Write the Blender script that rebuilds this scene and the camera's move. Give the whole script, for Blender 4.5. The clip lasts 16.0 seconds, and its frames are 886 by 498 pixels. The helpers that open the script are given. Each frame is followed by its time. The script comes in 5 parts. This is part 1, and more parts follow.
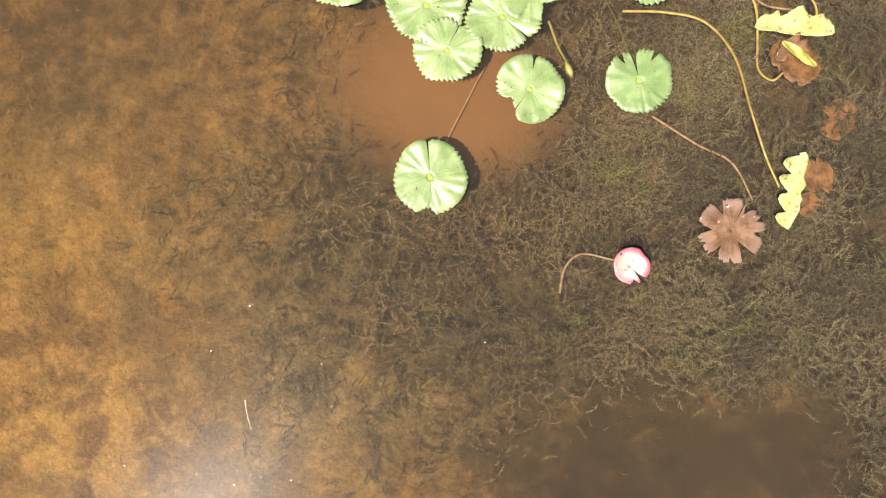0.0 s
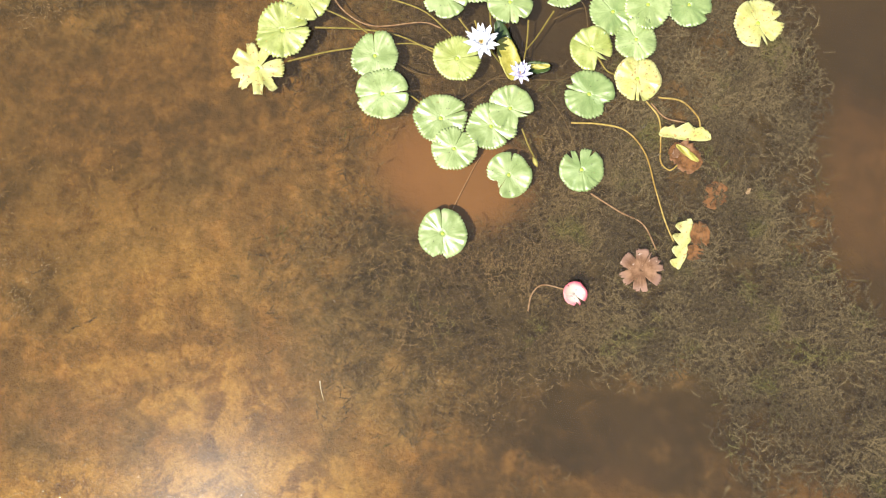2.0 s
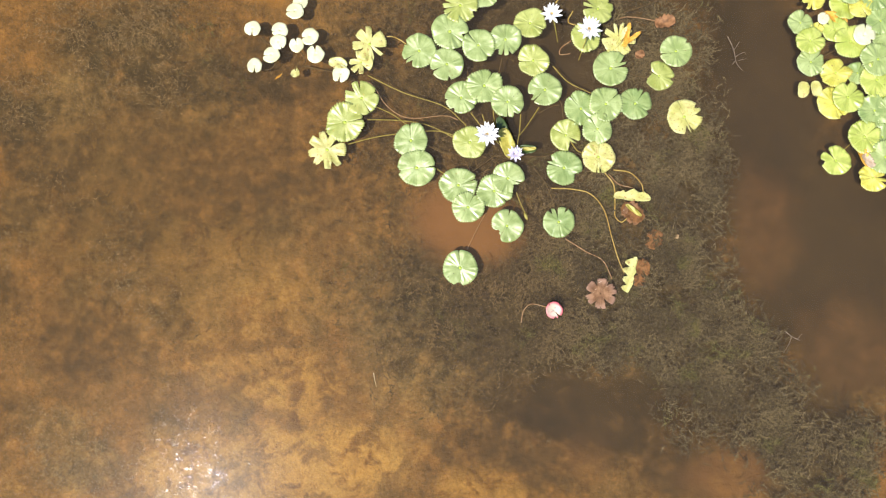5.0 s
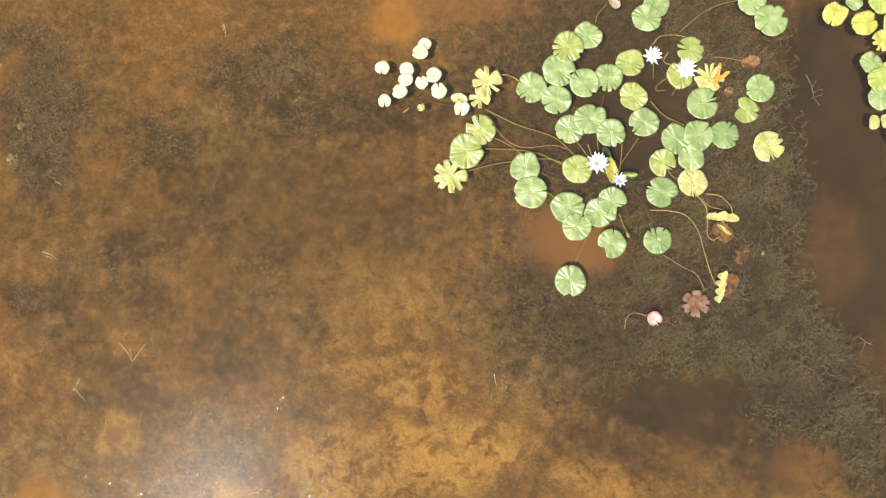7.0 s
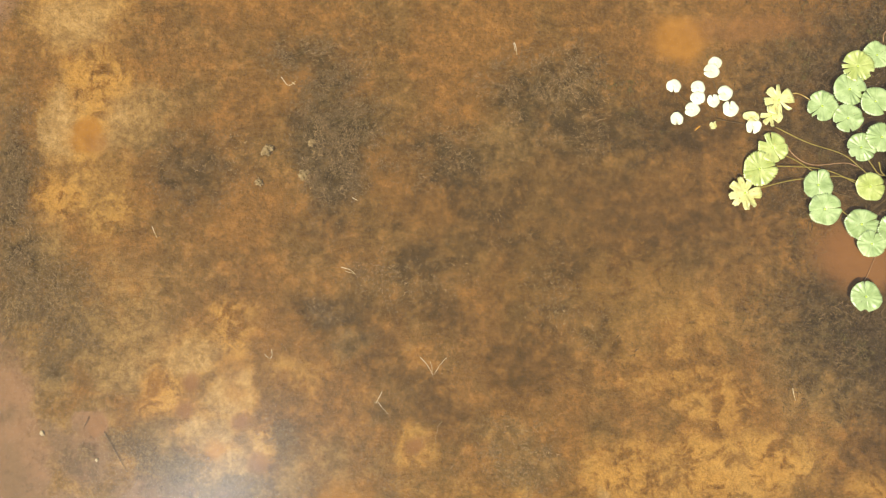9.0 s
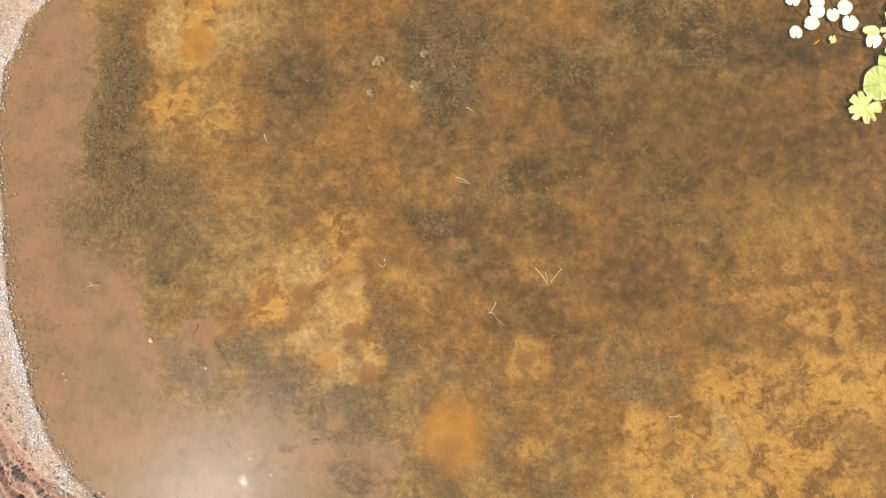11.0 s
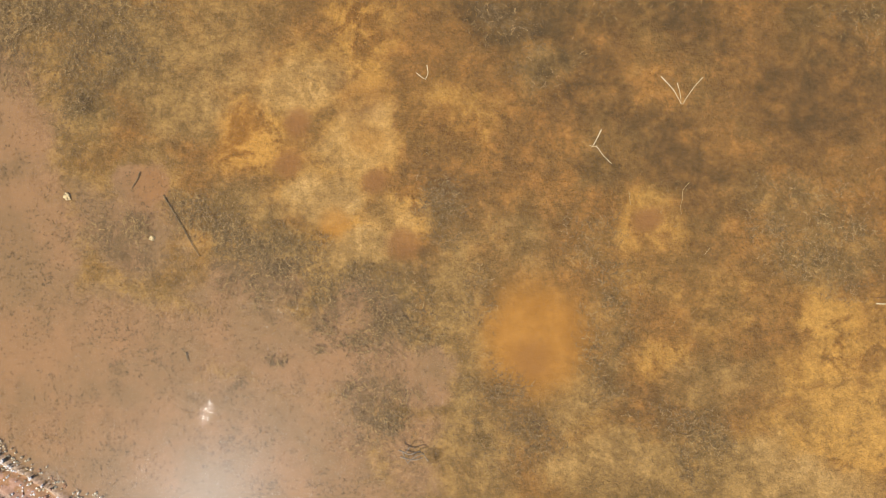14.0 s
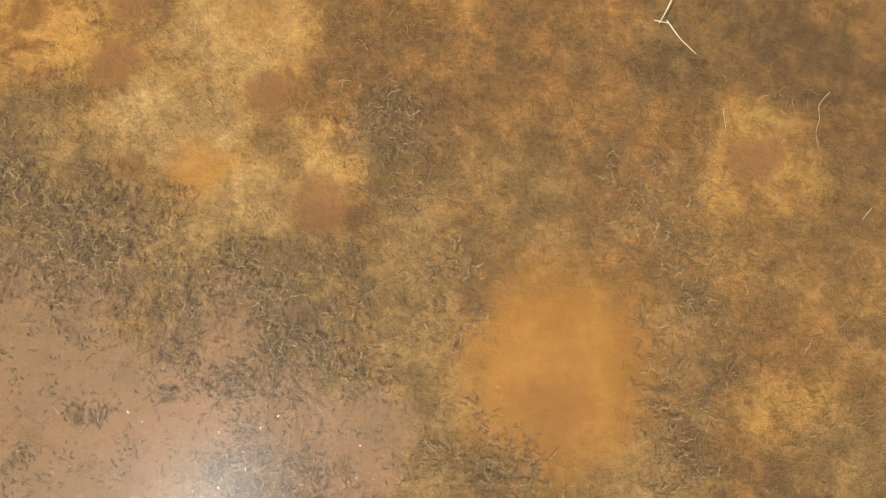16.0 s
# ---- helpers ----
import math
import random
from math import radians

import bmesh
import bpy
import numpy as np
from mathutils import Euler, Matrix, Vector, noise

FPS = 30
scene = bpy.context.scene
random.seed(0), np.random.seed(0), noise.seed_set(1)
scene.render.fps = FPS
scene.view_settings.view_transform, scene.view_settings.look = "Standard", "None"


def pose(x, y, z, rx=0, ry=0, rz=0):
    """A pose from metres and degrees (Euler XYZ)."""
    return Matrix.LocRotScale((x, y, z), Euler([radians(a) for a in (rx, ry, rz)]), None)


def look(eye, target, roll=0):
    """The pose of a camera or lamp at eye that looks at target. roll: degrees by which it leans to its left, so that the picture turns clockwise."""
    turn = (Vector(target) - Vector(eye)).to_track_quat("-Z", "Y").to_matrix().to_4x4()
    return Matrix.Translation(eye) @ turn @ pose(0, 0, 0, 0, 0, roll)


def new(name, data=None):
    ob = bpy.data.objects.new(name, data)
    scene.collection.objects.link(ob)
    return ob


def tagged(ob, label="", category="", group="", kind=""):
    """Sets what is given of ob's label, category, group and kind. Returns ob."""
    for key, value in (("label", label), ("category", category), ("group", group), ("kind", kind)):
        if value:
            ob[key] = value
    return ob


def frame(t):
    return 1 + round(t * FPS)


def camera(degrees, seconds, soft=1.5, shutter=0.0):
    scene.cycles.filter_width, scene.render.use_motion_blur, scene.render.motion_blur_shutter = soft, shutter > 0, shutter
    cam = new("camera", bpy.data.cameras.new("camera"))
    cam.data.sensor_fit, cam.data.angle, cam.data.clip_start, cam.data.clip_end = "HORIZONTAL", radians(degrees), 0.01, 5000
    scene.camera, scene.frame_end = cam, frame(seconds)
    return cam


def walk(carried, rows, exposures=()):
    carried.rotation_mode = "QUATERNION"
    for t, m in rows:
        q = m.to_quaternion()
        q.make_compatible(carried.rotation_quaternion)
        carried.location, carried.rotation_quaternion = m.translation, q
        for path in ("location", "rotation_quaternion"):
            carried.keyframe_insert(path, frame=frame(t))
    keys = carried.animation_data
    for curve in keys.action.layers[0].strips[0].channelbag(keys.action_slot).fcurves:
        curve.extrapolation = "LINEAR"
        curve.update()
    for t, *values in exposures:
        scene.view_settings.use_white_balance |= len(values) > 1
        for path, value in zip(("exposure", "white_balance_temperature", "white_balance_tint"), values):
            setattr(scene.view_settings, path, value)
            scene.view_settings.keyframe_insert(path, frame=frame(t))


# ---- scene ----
cam = camera(74.0, 16.0, soft=1.2)
# seconds, eye in metres, degrees about x, y and z: a drone with a steady gimbal, looking almost straight down
PATH = [
    (0, 0.055, 0.076, 2.821, 3.36, 1.09, 0.11),
    (0.5, 0.084, 0.083, 3.101, 3.36, 1.09, 0.06),
    (1, 0.077, 0.127, 3.470, 3.36, 1.08, 0.18),
    (1.5, 0.061, 0.185, 3.878, 3.35, 1.07, 0.38),
    (2, 0.023, 0.228, 4.271, 3.34, 1.06, 0.33),
    (2.5, -0.011, 0.292, 4.662, 3.34, 1.05, 0.23),
    (3, -0.040, 0.330, 5.025, 3.34, 1.05, 0.22),
    (3.5, -0.068, 0.361, 5.305, 3.34, 1.05, 0.17),
    (4, -0.090, 0.390, 5.499, 3.33, 1.06, 0.11),
    (6.3, -0.433, 0.490, 6.673, 3.36, 0.97, 0.10),
    (6.5, -0.659, 0.505, 6.725, 3.36, 0.99, 0.16),
    (7, -1.407, 0.558, 6.824, 3.35, 1.02, 0.06),
    (7.5, -2.249, 0.615, 6.900, 3.35, 1.01, 0.07),
    (8, -3.164, 0.657, 6.939, 3.34, 1.04, 0.14),
    (8.5, -4.128, 0.709, 6.985, 3.34, 1.07, 0.16),
    (8.7, -4.466, 0.734, 7.015, 3.33, 1.10, 0.14),
    (10.8, -6.139, 0.119, 6.931, 3.34, 1.01, 0.91),
    (11, -6.242, -0.337, 6.913, 3.32, 1.03, 0.98),
    (11.5, -6.486, -1.139, 6.857, 3.32, 1.03, 0.92),
    (12, -6.649, -1.401, 6.517, 3.34, 1.03, 0.88),
    (12.5, -6.785, -1.478, 6.033, 3.35, 1.04, 0.78),
    (13, -6.853, -1.560, 5.523, 3.36, 1.04, 0.76),
    (13.5, -6.838, -1.609, 5.012, 3.36, 1.08, 0.68),
    (14, -6.833, -1.717, 4.387, 3.36, 1.11, 0.64),
    (14.5, -6.787, -1.760, 3.860, 3.36, 1.13, 0.59),
    (15, -6.687, -1.753, 3.302, 3.37, 1.07, 0.44),
    (15.5, -6.638, -1.746, 2.836, 3.37, 1.06, 0.37),
    (16, -6.648, -1.757, 2.378, 3.37, 1.05, 0.37),
]
walk(cam, [(t, pose(x, y, z, rx, ry, rz)) for t, x, y, z, rx, ry, rz in PATH], exposures=[(0.0, 0.92), (4.0, 0.70), (7.0, 0.58), (8.7, 0.78), (11.0, 0.86), (12.0, 0.77), (13.0, 0.78), (16.0, 0.81)])

# ---- daylight: high sun behind the lower left of the view, clear sky ----
TO_SUN = Vector((-0.357, -0.326, 0.876)).normalized()
world = bpy.data.worlds.new("sky")
scene.world = world
world.use_nodes = True
sky = world.node_tree.nodes.new("ShaderNodeTexSky")
sky.sky_type, sky.sun_disc = "NISHITA", False
sky.sun_elevation = math.asin(TO_SUN.z)
sky.sun_rotation = math.atan2(TO_SUN.x, TO_SUN.y)
world.node_tree.links.new(sky.outputs[0], world.node_tree.nodes["Background"].inputs[0])
world.node_tree.nodes["Background"].inputs[1].default_value = 0.09
sun = new("sun", bpy.data.lights.new("sun", "SUN"))
sun.data.energy, sun.data.angle, sun.data.color = 4.2, radians(0.53), (1.0, 0.955, 0.88)
sun.matrix_world = look(TO_SUN * 60, (0, 0, 0))


# ---- node helpers ----
class Nodes:
    """A small wrapper for building a node material."""

    def __init__(self, name):
        self.mat = bpy.data.materials.new(name)
        self.mat.use_nodes = True
        self.tree = self.mat.node_tree
        self.bsdf = self.tree.nodes["Principled BSDF"]
        self.out = self.tree.nodes["Material Output"]

    def add(self, kind, **sets):
        node = self.tree.nodes.new("ShaderNode" + kind)
        for key, value in sets.items():
            if key == "operation":
                node.operation = value
            elif key == "data_type":
                node.data_type = value
            elif key == "attribute_name":
                node.attribute_name = value
            else:
                node.inputs[key.replace("_", " ")].default_value = value
        return node

    def link(self, a, b):
        self.tree.links.new(a, b)

    def noise(self, scale, detail=4.0, rough=0.55, vector=None, distort=0.0):
        node = self.add("TexNoise", Scale=scale, Detail=detail, Roughness=rough, Distortion=distort)
        self.link(vector or self.coords(), node.inputs["Vector"])
        return node.outputs["Fac"]

    def coords(self, which="Object"):
        return self.add("TexCoord").outputs[which]

    def math(self, op, a, b=0.0, clamp=False):
        node = self.tree.nodes.new("ShaderNodeMath")
        node.operation, node.use_clamp = op, clamp
        for slot, value in zip(node.inputs, (a, b)):
            if hasattr(value, "is_linked"):
                self.link(value, slot)
            else:
                slot.default_value = value
        return node.outputs[0]

    def ramp(self, value, low, high):
        node = self.tree.nodes.new("ShaderNodeMapRange")
        node.interpolation_type = "SMOOTHSTEP"
        node.inputs["From Min"].default_value, node.inputs["From Max"].default_value = low, high
        self.link(value, node.inputs["Value"])
        return node.outputs["Result"]

    def mix(self, fac, a, b):
        node = self.tree.nodes.new("ShaderNodeMix")
        node.data_type = "RGBA"
        for slot, value in zip((node.inputs[0], node.inputs[6], node.inputs[7]), (fac, a, b)):
            if hasattr(value, "is_linked"):
                self.link(value, slot)
            else:
                slot.default_value = value if isinstance(value, float) else (*value, 1.0)
        return node.outputs[2]

    def bump(self, height, strength, distance):
        node = self.add("Bump", Strength=strength, Distance=distance)
        self.link(height, node.inputs["Height"])
        return node.outputs["Normal"]

    def finish(self, colour, rough=0.6, normal=None, spec=0.3):
        if hasattr(colour, "is_linked"):
            self.link(colour, self.bsdf.inputs["Base Color"])
        else:
            self.bsdf.inputs["Base Color"].default_value = (*colour, 1.0)
        if hasattr(rough, "is_linked"):
            self.link(rough, self.bsdf.inputs["Roughness"])
        else:
            self.bsdf.inputs["Roughness"].default_value = rough
        self.bsdf.inputs["Specular IOR Level"].default_value = spec
        if normal:
            self.link(normal, self.bsdf.inputs["Normal"])
        return self.mat


# ---- materials ----
def ground_material():
    """Pond bottom and bank: mud, algae mats, silt and gravel, mixed by the zone masks of the plan."""
    n = Nodes("pond_bed")
    a = n.add("Attribute", attribute_name="zone_a")
    b = n.add("Attribute", attribute_name="zone_b")
    sa, sb = n.add("SeparateColor"), n.add("SeparateColor")
    n.link(a.outputs["Color"], sa.inputs[0])
    n.link(b.outputs["Color"], sb.inputs[0])
    gold, weed, silt = sa.outputs
    tan, deep, bank = sb.outputs
    orange, olive = a.outputs["Alpha"], b.outputs["Alpha"]
    big = n.noise(0.9, 9, 0.68)
    mid = n.noise(5.5, 8, 0.70)
    fray = n.math("MULTIPLY", n.math("SUBTRACT", n.noise(4.2, 10, 0.74, distort=0.4), 0.5), 2.4)
    fluff = n.noise(30.0, 7, 0.72, distort=0.8)
    fine = n.noise(120.0, 4, 0.7)

    def edge(mask, wide=0.5, soft=0.25):
        """The mask with an edge frayed by fractal noise."""
        return n.ramp(n.math("ADD", mask, n.math("MULTIPLY", fray, wide)), 0.5 - soft, 0.5 + soft)

    tufts = n.ramp(fluff, 0.35, 0.66)
    base = n.mix(n.ramp(big, 0.34, 0.58), (0.118, 0.070, 0.028), (0.195, 0.106, 0.036))
    base = n.mix(n.ramp(mid, 0.42, 0.70), base, (0.300, 0.155, 0.046))
    base = n.mix(n.math("MULTIPLY", n.ramp(n.noise(1.5, 7, 0.66), 0.47, 0.65), 0.42), base, (0.080, 0.052, 0.017))
    base = n.mix(n.math("MULTIPLY", n.ramp(n.noise(0.75, 8, 0.66), 0.46, 0.60), 0.55), base, n.mix(n.ramp(mid, 0.38, 0.66), (0.130, 0.084, 0.034), (0.285, 0.178, 0.070)))
    net = n.noise(4.4, 10, 0.70, distort=0.5)
    goldc = n.mix(n.ramp(net, 0.41, 0.55), (0.172, 0.084, 0.022), (0.430, 0.243, 0.067))
    goldc = n.mix(n.math("MULTIPLY", n.ramp(big, 0.45, 0.6), 0.25), goldc, (0.50, 0.34, 0.130))
    olivec = n.mix(n.ramp(mid, 0.36, 0.62), (0.165, 0.107, 0.045), (0.300, 0.196, 0.083))
    weedc = n.mix(n.ramp(mid, 0.36, 0.64), (0.040, 0.030, 0.015), (0.094, 0.069, 0.034))
    siltc = n.mix(n.ramp(big, 0.3, 0.7), (0.185, 0.090, 0.036), (0.230, 0.115, 0.047))
    orangec = n.mix(n.ramp(mid, 0.3, 0.7), (0.285, 0.138, 0.027), (0.350, 0.178, 0.041))
    # dark bed, with the dimness of deep murky water put into its colour
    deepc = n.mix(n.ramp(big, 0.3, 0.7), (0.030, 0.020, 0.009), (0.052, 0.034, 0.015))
    tanc = n.mix(n.ramp(n.noise(2.0, 6, 0.65), 0.35, 0.65), (0.205, 0.136, 0.088), (0.262, 0.159, 0.103))
    tanc = n.mix(n.math("MULTIPLY", n.ramp(fine, 0.52, 0.72), 0.5), tanc, (0.18, 0.11, 0.058))
    pale = n.mix(n.ramp(mid, 0.40, 0.62), (0.300, 0.194, 0.086), (0.455, 0.305, 0.142))
    goldc = n.mix(n.ramp(olive, 0.15, 0.75), goldc, pale)
    col = n.mix(edge(olive, 0.62, 0.38), base, olivec)
    col = n.mix(edge(gold, 0.64, 0.40), col, goldc)
    col = n.mix(edge(tan, 0.55), col, tanc)
    col = n.mix(edge(weed, 0.78, 0.42), col, weedc)
    shade = n.add("HueSaturation")
    n.link(col, shade.inputs["Color"])
    grain = n.math("ADD", n.math("MULTIPLY", fluff, 0.5), n.math("MULTIPLY", n.noise(75.0, 5, 0.78, distort=1.4), 0.5))
    # cloud-like clumps a hand wide, and fine curled fibres
    clump = n.math("SUBTRACT", n.ramp(n.noise(10.0, 8, 0.66, distort=0.7), 0.38, 0.62), 0.5)
    curl = n.math("ABSOLUTE", n.math("SUBTRACT", n.noise(42.0, 3, 0.6, distort=2.2), 0.5))
    fibre = n.math("SUBTRACT", 0.35, n.ramp(curl, 0.0, 0.055))
    bright = n.math("ADD", n.math("ADD", 1.06, n.math("MULTIPLY", n.math("SUBTRACT", grain, 0.5), 2.4)), n.math("ADD", n.math("MULTIPLY", clump, 0.26), n.math("MULTIPLY", fibre, 0.13)))
    n.link(n.math("MAXIMUM", bright, 0.35), shade.inputs["Value"])
    col = n.mix(n.ramp(tan, 0.5, 0.9), shade.outputs[0], col)
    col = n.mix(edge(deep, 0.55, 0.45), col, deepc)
    col = n.mix(n.math("MULTIPLY", edge(orange, 0.36, 0.34), n.math("ADD", 0.3, n.math("MULTIPLY", orange, 0.7))), col, orangec)
    col = n.mix(edge(silt, 0.30, 0.45), col, siltc)
    # the dry bank: pale litter on red earth, wet red mud in the wheel ruts
    dry = n.mix(n.ramp(n.noise(55.0, 6, 0.7), 0.35, 0.65), (0.18, 0.121, 0.078), (0.42, 0.312, 0.215))
    dry = n.mix(n.ramp(n.noise(2.2, 4, 0.6), 0.45, 0.65), dry, n.mix(n.ramp(fluff, 0.3, 0.7), (0.26, 0.150, 0.098), (0.42, 0.285, 0.200)))
    mud = n.mix(tufts, (0.225, 0.124, 0.080), (0.320, 0.188, 0.125))
    rut = n.add("Attribute", attribute_name="rut").outputs["Fac"]
    dry = n.mix(n.ramp(n.math("ADD", rut, n.math("MULTIPLY", n.math("SUBTRACT", mid, 0.5), 2.2)), 0.35, 0.75), dry, mud)
    col = n.mix(n.ramp(bank, 0.35, 0.65), col, dry)
    smooth = n.math("MAXIMUM", n.math("MAXIMUM", silt, deep), n.math("MAXIMUM", orange, tan), clamp=True)
    high = n.math("ADD", n.math("ADD", fluff, n.math("MULTIPLY", n.noise(13.0, 4, 0.6), 1.6)), n.math("MULTIPLY", fine, 0.30))
    high = n.math("MULTIPLY", high, n.math("SUBTRACT", 1.1, smooth))
    return n.finish(col, 0.85, n.bump(high, 0.7, 0.026), 0.1)


def water_material():
    """Faintly cloudy pond water: clear below, mirror-like above, with the light ruffling of a still day."""
    n = Nodes("pond_water")
    n.tree.nodes.remove(n.bsdf)
    clear = n.add("BsdfTransparent", Color=(0.93, 0.868, 0.715, 1))
    cloud = n.add("BsdfDiffuse", Color=(0.190, 0.141, 0.097, 1))
    murk = n.add("MixShader")
    side = n.add("SeparateXYZ")
    n.link(n.coords(), side.inputs[0])
    # cloudier out over the lily beds than in the shallows by the shore
    n.link(n.math("ADD", WATER_CLOUD, n.math("MULTIPLY", n.ramp(side.outputs[0], -4.5, 0.5), 0.012)), murk.inputs[0])
    n.link(n.mix(n.ramp(side.outputs[0], -4.5, 0.5), (0.188, 0.141, 0.098), (0.184, 0.143, 0.112)), cloud.inputs["Color"])
    n.link(clear.outputs[0], murk.inputs[1])
    n.link(cloud.outputs[0], murk.inputs[2])
    soft = n.add("BsdfAnisotropic", Roughness=0.27, Color=(0.80, 0.90, 1.0, 1))
    sharp = n.add("BsdfAnisotropic", Roughness=0.06)
    ripple = n.math("ADD", n.noise(9.0, 3, 0.5), n.math("MULTIPLY", n.noise(60.0, 2, 0.5), 0.25))
    n.link(n.bump(ripple, 0.6, 0.03), sharp.inputs["Normal"])
    gloss = n.add("MixShader", Fac=0.32)
    n.link(soft.outputs[0], gloss.inputs[1])
    n.link(sharp.outputs[0], gloss.inputs[2])
    fres = n.add("Fresnel", IOR=1.33)
    top = n.add("MixShader")
    n.link(n.math("MULTIPLY", fres.outputs[0], 0.16), top.inputs[0])
    n.link(murk.outputs[0], top.inputs[1])
    n.link(gloss.outputs[0], top.inputs[2])
    n.link(top.outputs[0], n.out.inputs["Surface"])
    return n.mat


WATER_CLOUD = 0.108


def pad_material(name, low, high, spot, spots=0.5, rim=None, wax=1.0, rough=0.38, rim_at=(0.035, 0.085)):
    """A floating leaf: fine radial veins, paler blotches, chewed brown specks, a waxy surface."""
    n = Nodes(name)
    xyz = n.add("SeparateXYZ")
    n.link(n.coords(), xyz.inputs[0])
    x, y = xyz.outputs[0], xyz.outputs[1]
    angle = n.math("ARCTAN2", y, x)
    radius = n.math("SQRT", n.math("ADD", n.math("MULTIPLY", x, x), n.math("MULTIPLY", y, y)))
    rnd = n.add("ObjectInfo").outputs["Random"]
    shift = n.add("CombineXYZ")
    n.link(n.math("MULTIPLY", rnd, 37.0), shift.inputs[2])
    moved = n.add("VectorMath", operation="ADD")
    n.link(n.coords(), moved.inputs[0])
    n.link(shift.outputs[0], moved.inputs[1])
    where = moved.outputs[0]
    wob = n.noise(6.0, 3, 0.5, where)
    ray = n.math("SINE", n.math("ADD", n.math("MULTIPLY", angle, 23.0), n.math("MULTIPLY", n.noise(26.0, 3, 0.6, where), 16.0)))
    vein = n.ramp(ray, 0.55, 1.0)
    blotch = n.ramp(n.noise(9.0, 5, 0.6, where), 0.35, 0.68)
    col = n.mix(blotch, low, high)
    col = n.mix(n.math("MULTIPLY", vein, 0.16), col, tuple(min(1, c * 1.4) for c in high))
    col = n.mix(n.math("MULTIPLY", rnd, 0.35), col, tuple(c * 0.85 for c in low))
    if rim:
        col = n.mix(n.ramp(n.math("ADD", radius, n.math("MULTIPLY", n.math("SUBTRACT", wob, 0.5), 0.08)), *rim_at), col, rim)
    speck = n.ramp(n.noise(38.0, 3, 0.6, where), 0.70 - 0.08 * spots, 0.74 - 0.08 * spots)
    col = n.mix(speck, col, spot)
    col = n.mix(n.ramp(n.noise(62.0, 2, 0.5, where), 0.715 - 0.02 * spots, 0.735 - 0.02 * spots), col, (0.075, 0.058, 0.022))
    patchy = n.math("MULTIPLY", n.ramp(n.noise(4.0, 3, 0.6, where), 0.60, 0.72), 0.55 * spots)
    col = n.mix(patchy, col, tuple(0.5 * (a + b) for a, b in zip(spot, high)))
    n.bsdf.inputs["Coat Weight"].default_value, n.bsdf.inputs["Coat Roughness"].default_value = 0.35 * wax, 0.36
    height = n.math("ADD", n.math("MULTIPLY", ray, 0.07), n.noise(22.0, 4, 0.6, where))
    return n.finish(col, n.math("ADD", rough, n.math("MULTIPLY", blotch, 0.12)), n.bump(height, 0.5, 0.006), wax)


def plain_material(name, low, high, scale=20.0, rough=0.6, spec=0.3, bump=0.4, depth=0.004, islands=False):
    """Two tones mixed by noise, or piece by piece."""
    n = Nodes(name)
    fac = n.ramp(n.noise(scale, 5, 0.65), 0.34, 0.66)
    if islands:
        rnd = n.add("NewGeometry").outputs["Random Per Island"]
        fac = n.math("ADD", n.math("MULTIPLY", rnd, 0.7), n.math("MULTIPLY", fac, 0.3), clamp=True)
    return n.finish(n.mix(fac, low, high), rough, n.bump(n.noise(scale * 3, 4, 0.6), bump, depth), spec)


def weed_material(name="pondweed_strands", low=(0.040, 0.031, 0.015), high=(0.285, 0.228, 0.126), green=0.75):
    """Submerged weed: khaki and brown strands, here and there fresh green."""
    n = Nodes(name)
    rnd = n.add("NewGeometry").outputs["Random Per Island"]
    col = n.mix(n.ramp(rnd, 0.3, 1.0), low, high)
    fresh = n.ramp(n.noise(2.4, 3, 0.6), 0.56, 0.70)
    col = n.mix(n.math("MULTIPLY", fresh, green), col, n.mix(rnd, (0.040, 0.050, 0.010), (0.170, 0.180, 0.045)))
    return n.finish(col, 0.7, None, 0.15)


def toned_material(name, low=0.74, high=1.40, fresh=0.0):
    """Loose growth in the tone given place by place, lighter or darker piece by piece, here and there fresh green."""
    n = Nodes(name)
    rnd = n.add("NewGeometry").outputs["Random Per Island"]
    a = n.add("Attribute", attribute_name="tone").outputs["Color"]
    node = n.add("HueSaturation")
    n.link(a, node.inputs["Color"])
    n.link(n.math("ADD", low, n.math("MULTIPLY", rnd, high - low)), node.inputs["Value"])
    col = node.outputs[0]
    if fresh:
        green = n.ramp(n.noise(2.4, 3, 0.6), 0.56, 0.70)
        col = n.mix(n.math("MULTIPLY", green, fresh), col, n.mix(rnd, (0.050, 0.060, 0.012), (0.190, 0.200, 0.055)))
    return n.finish(col, 0.75, None, 0.15)


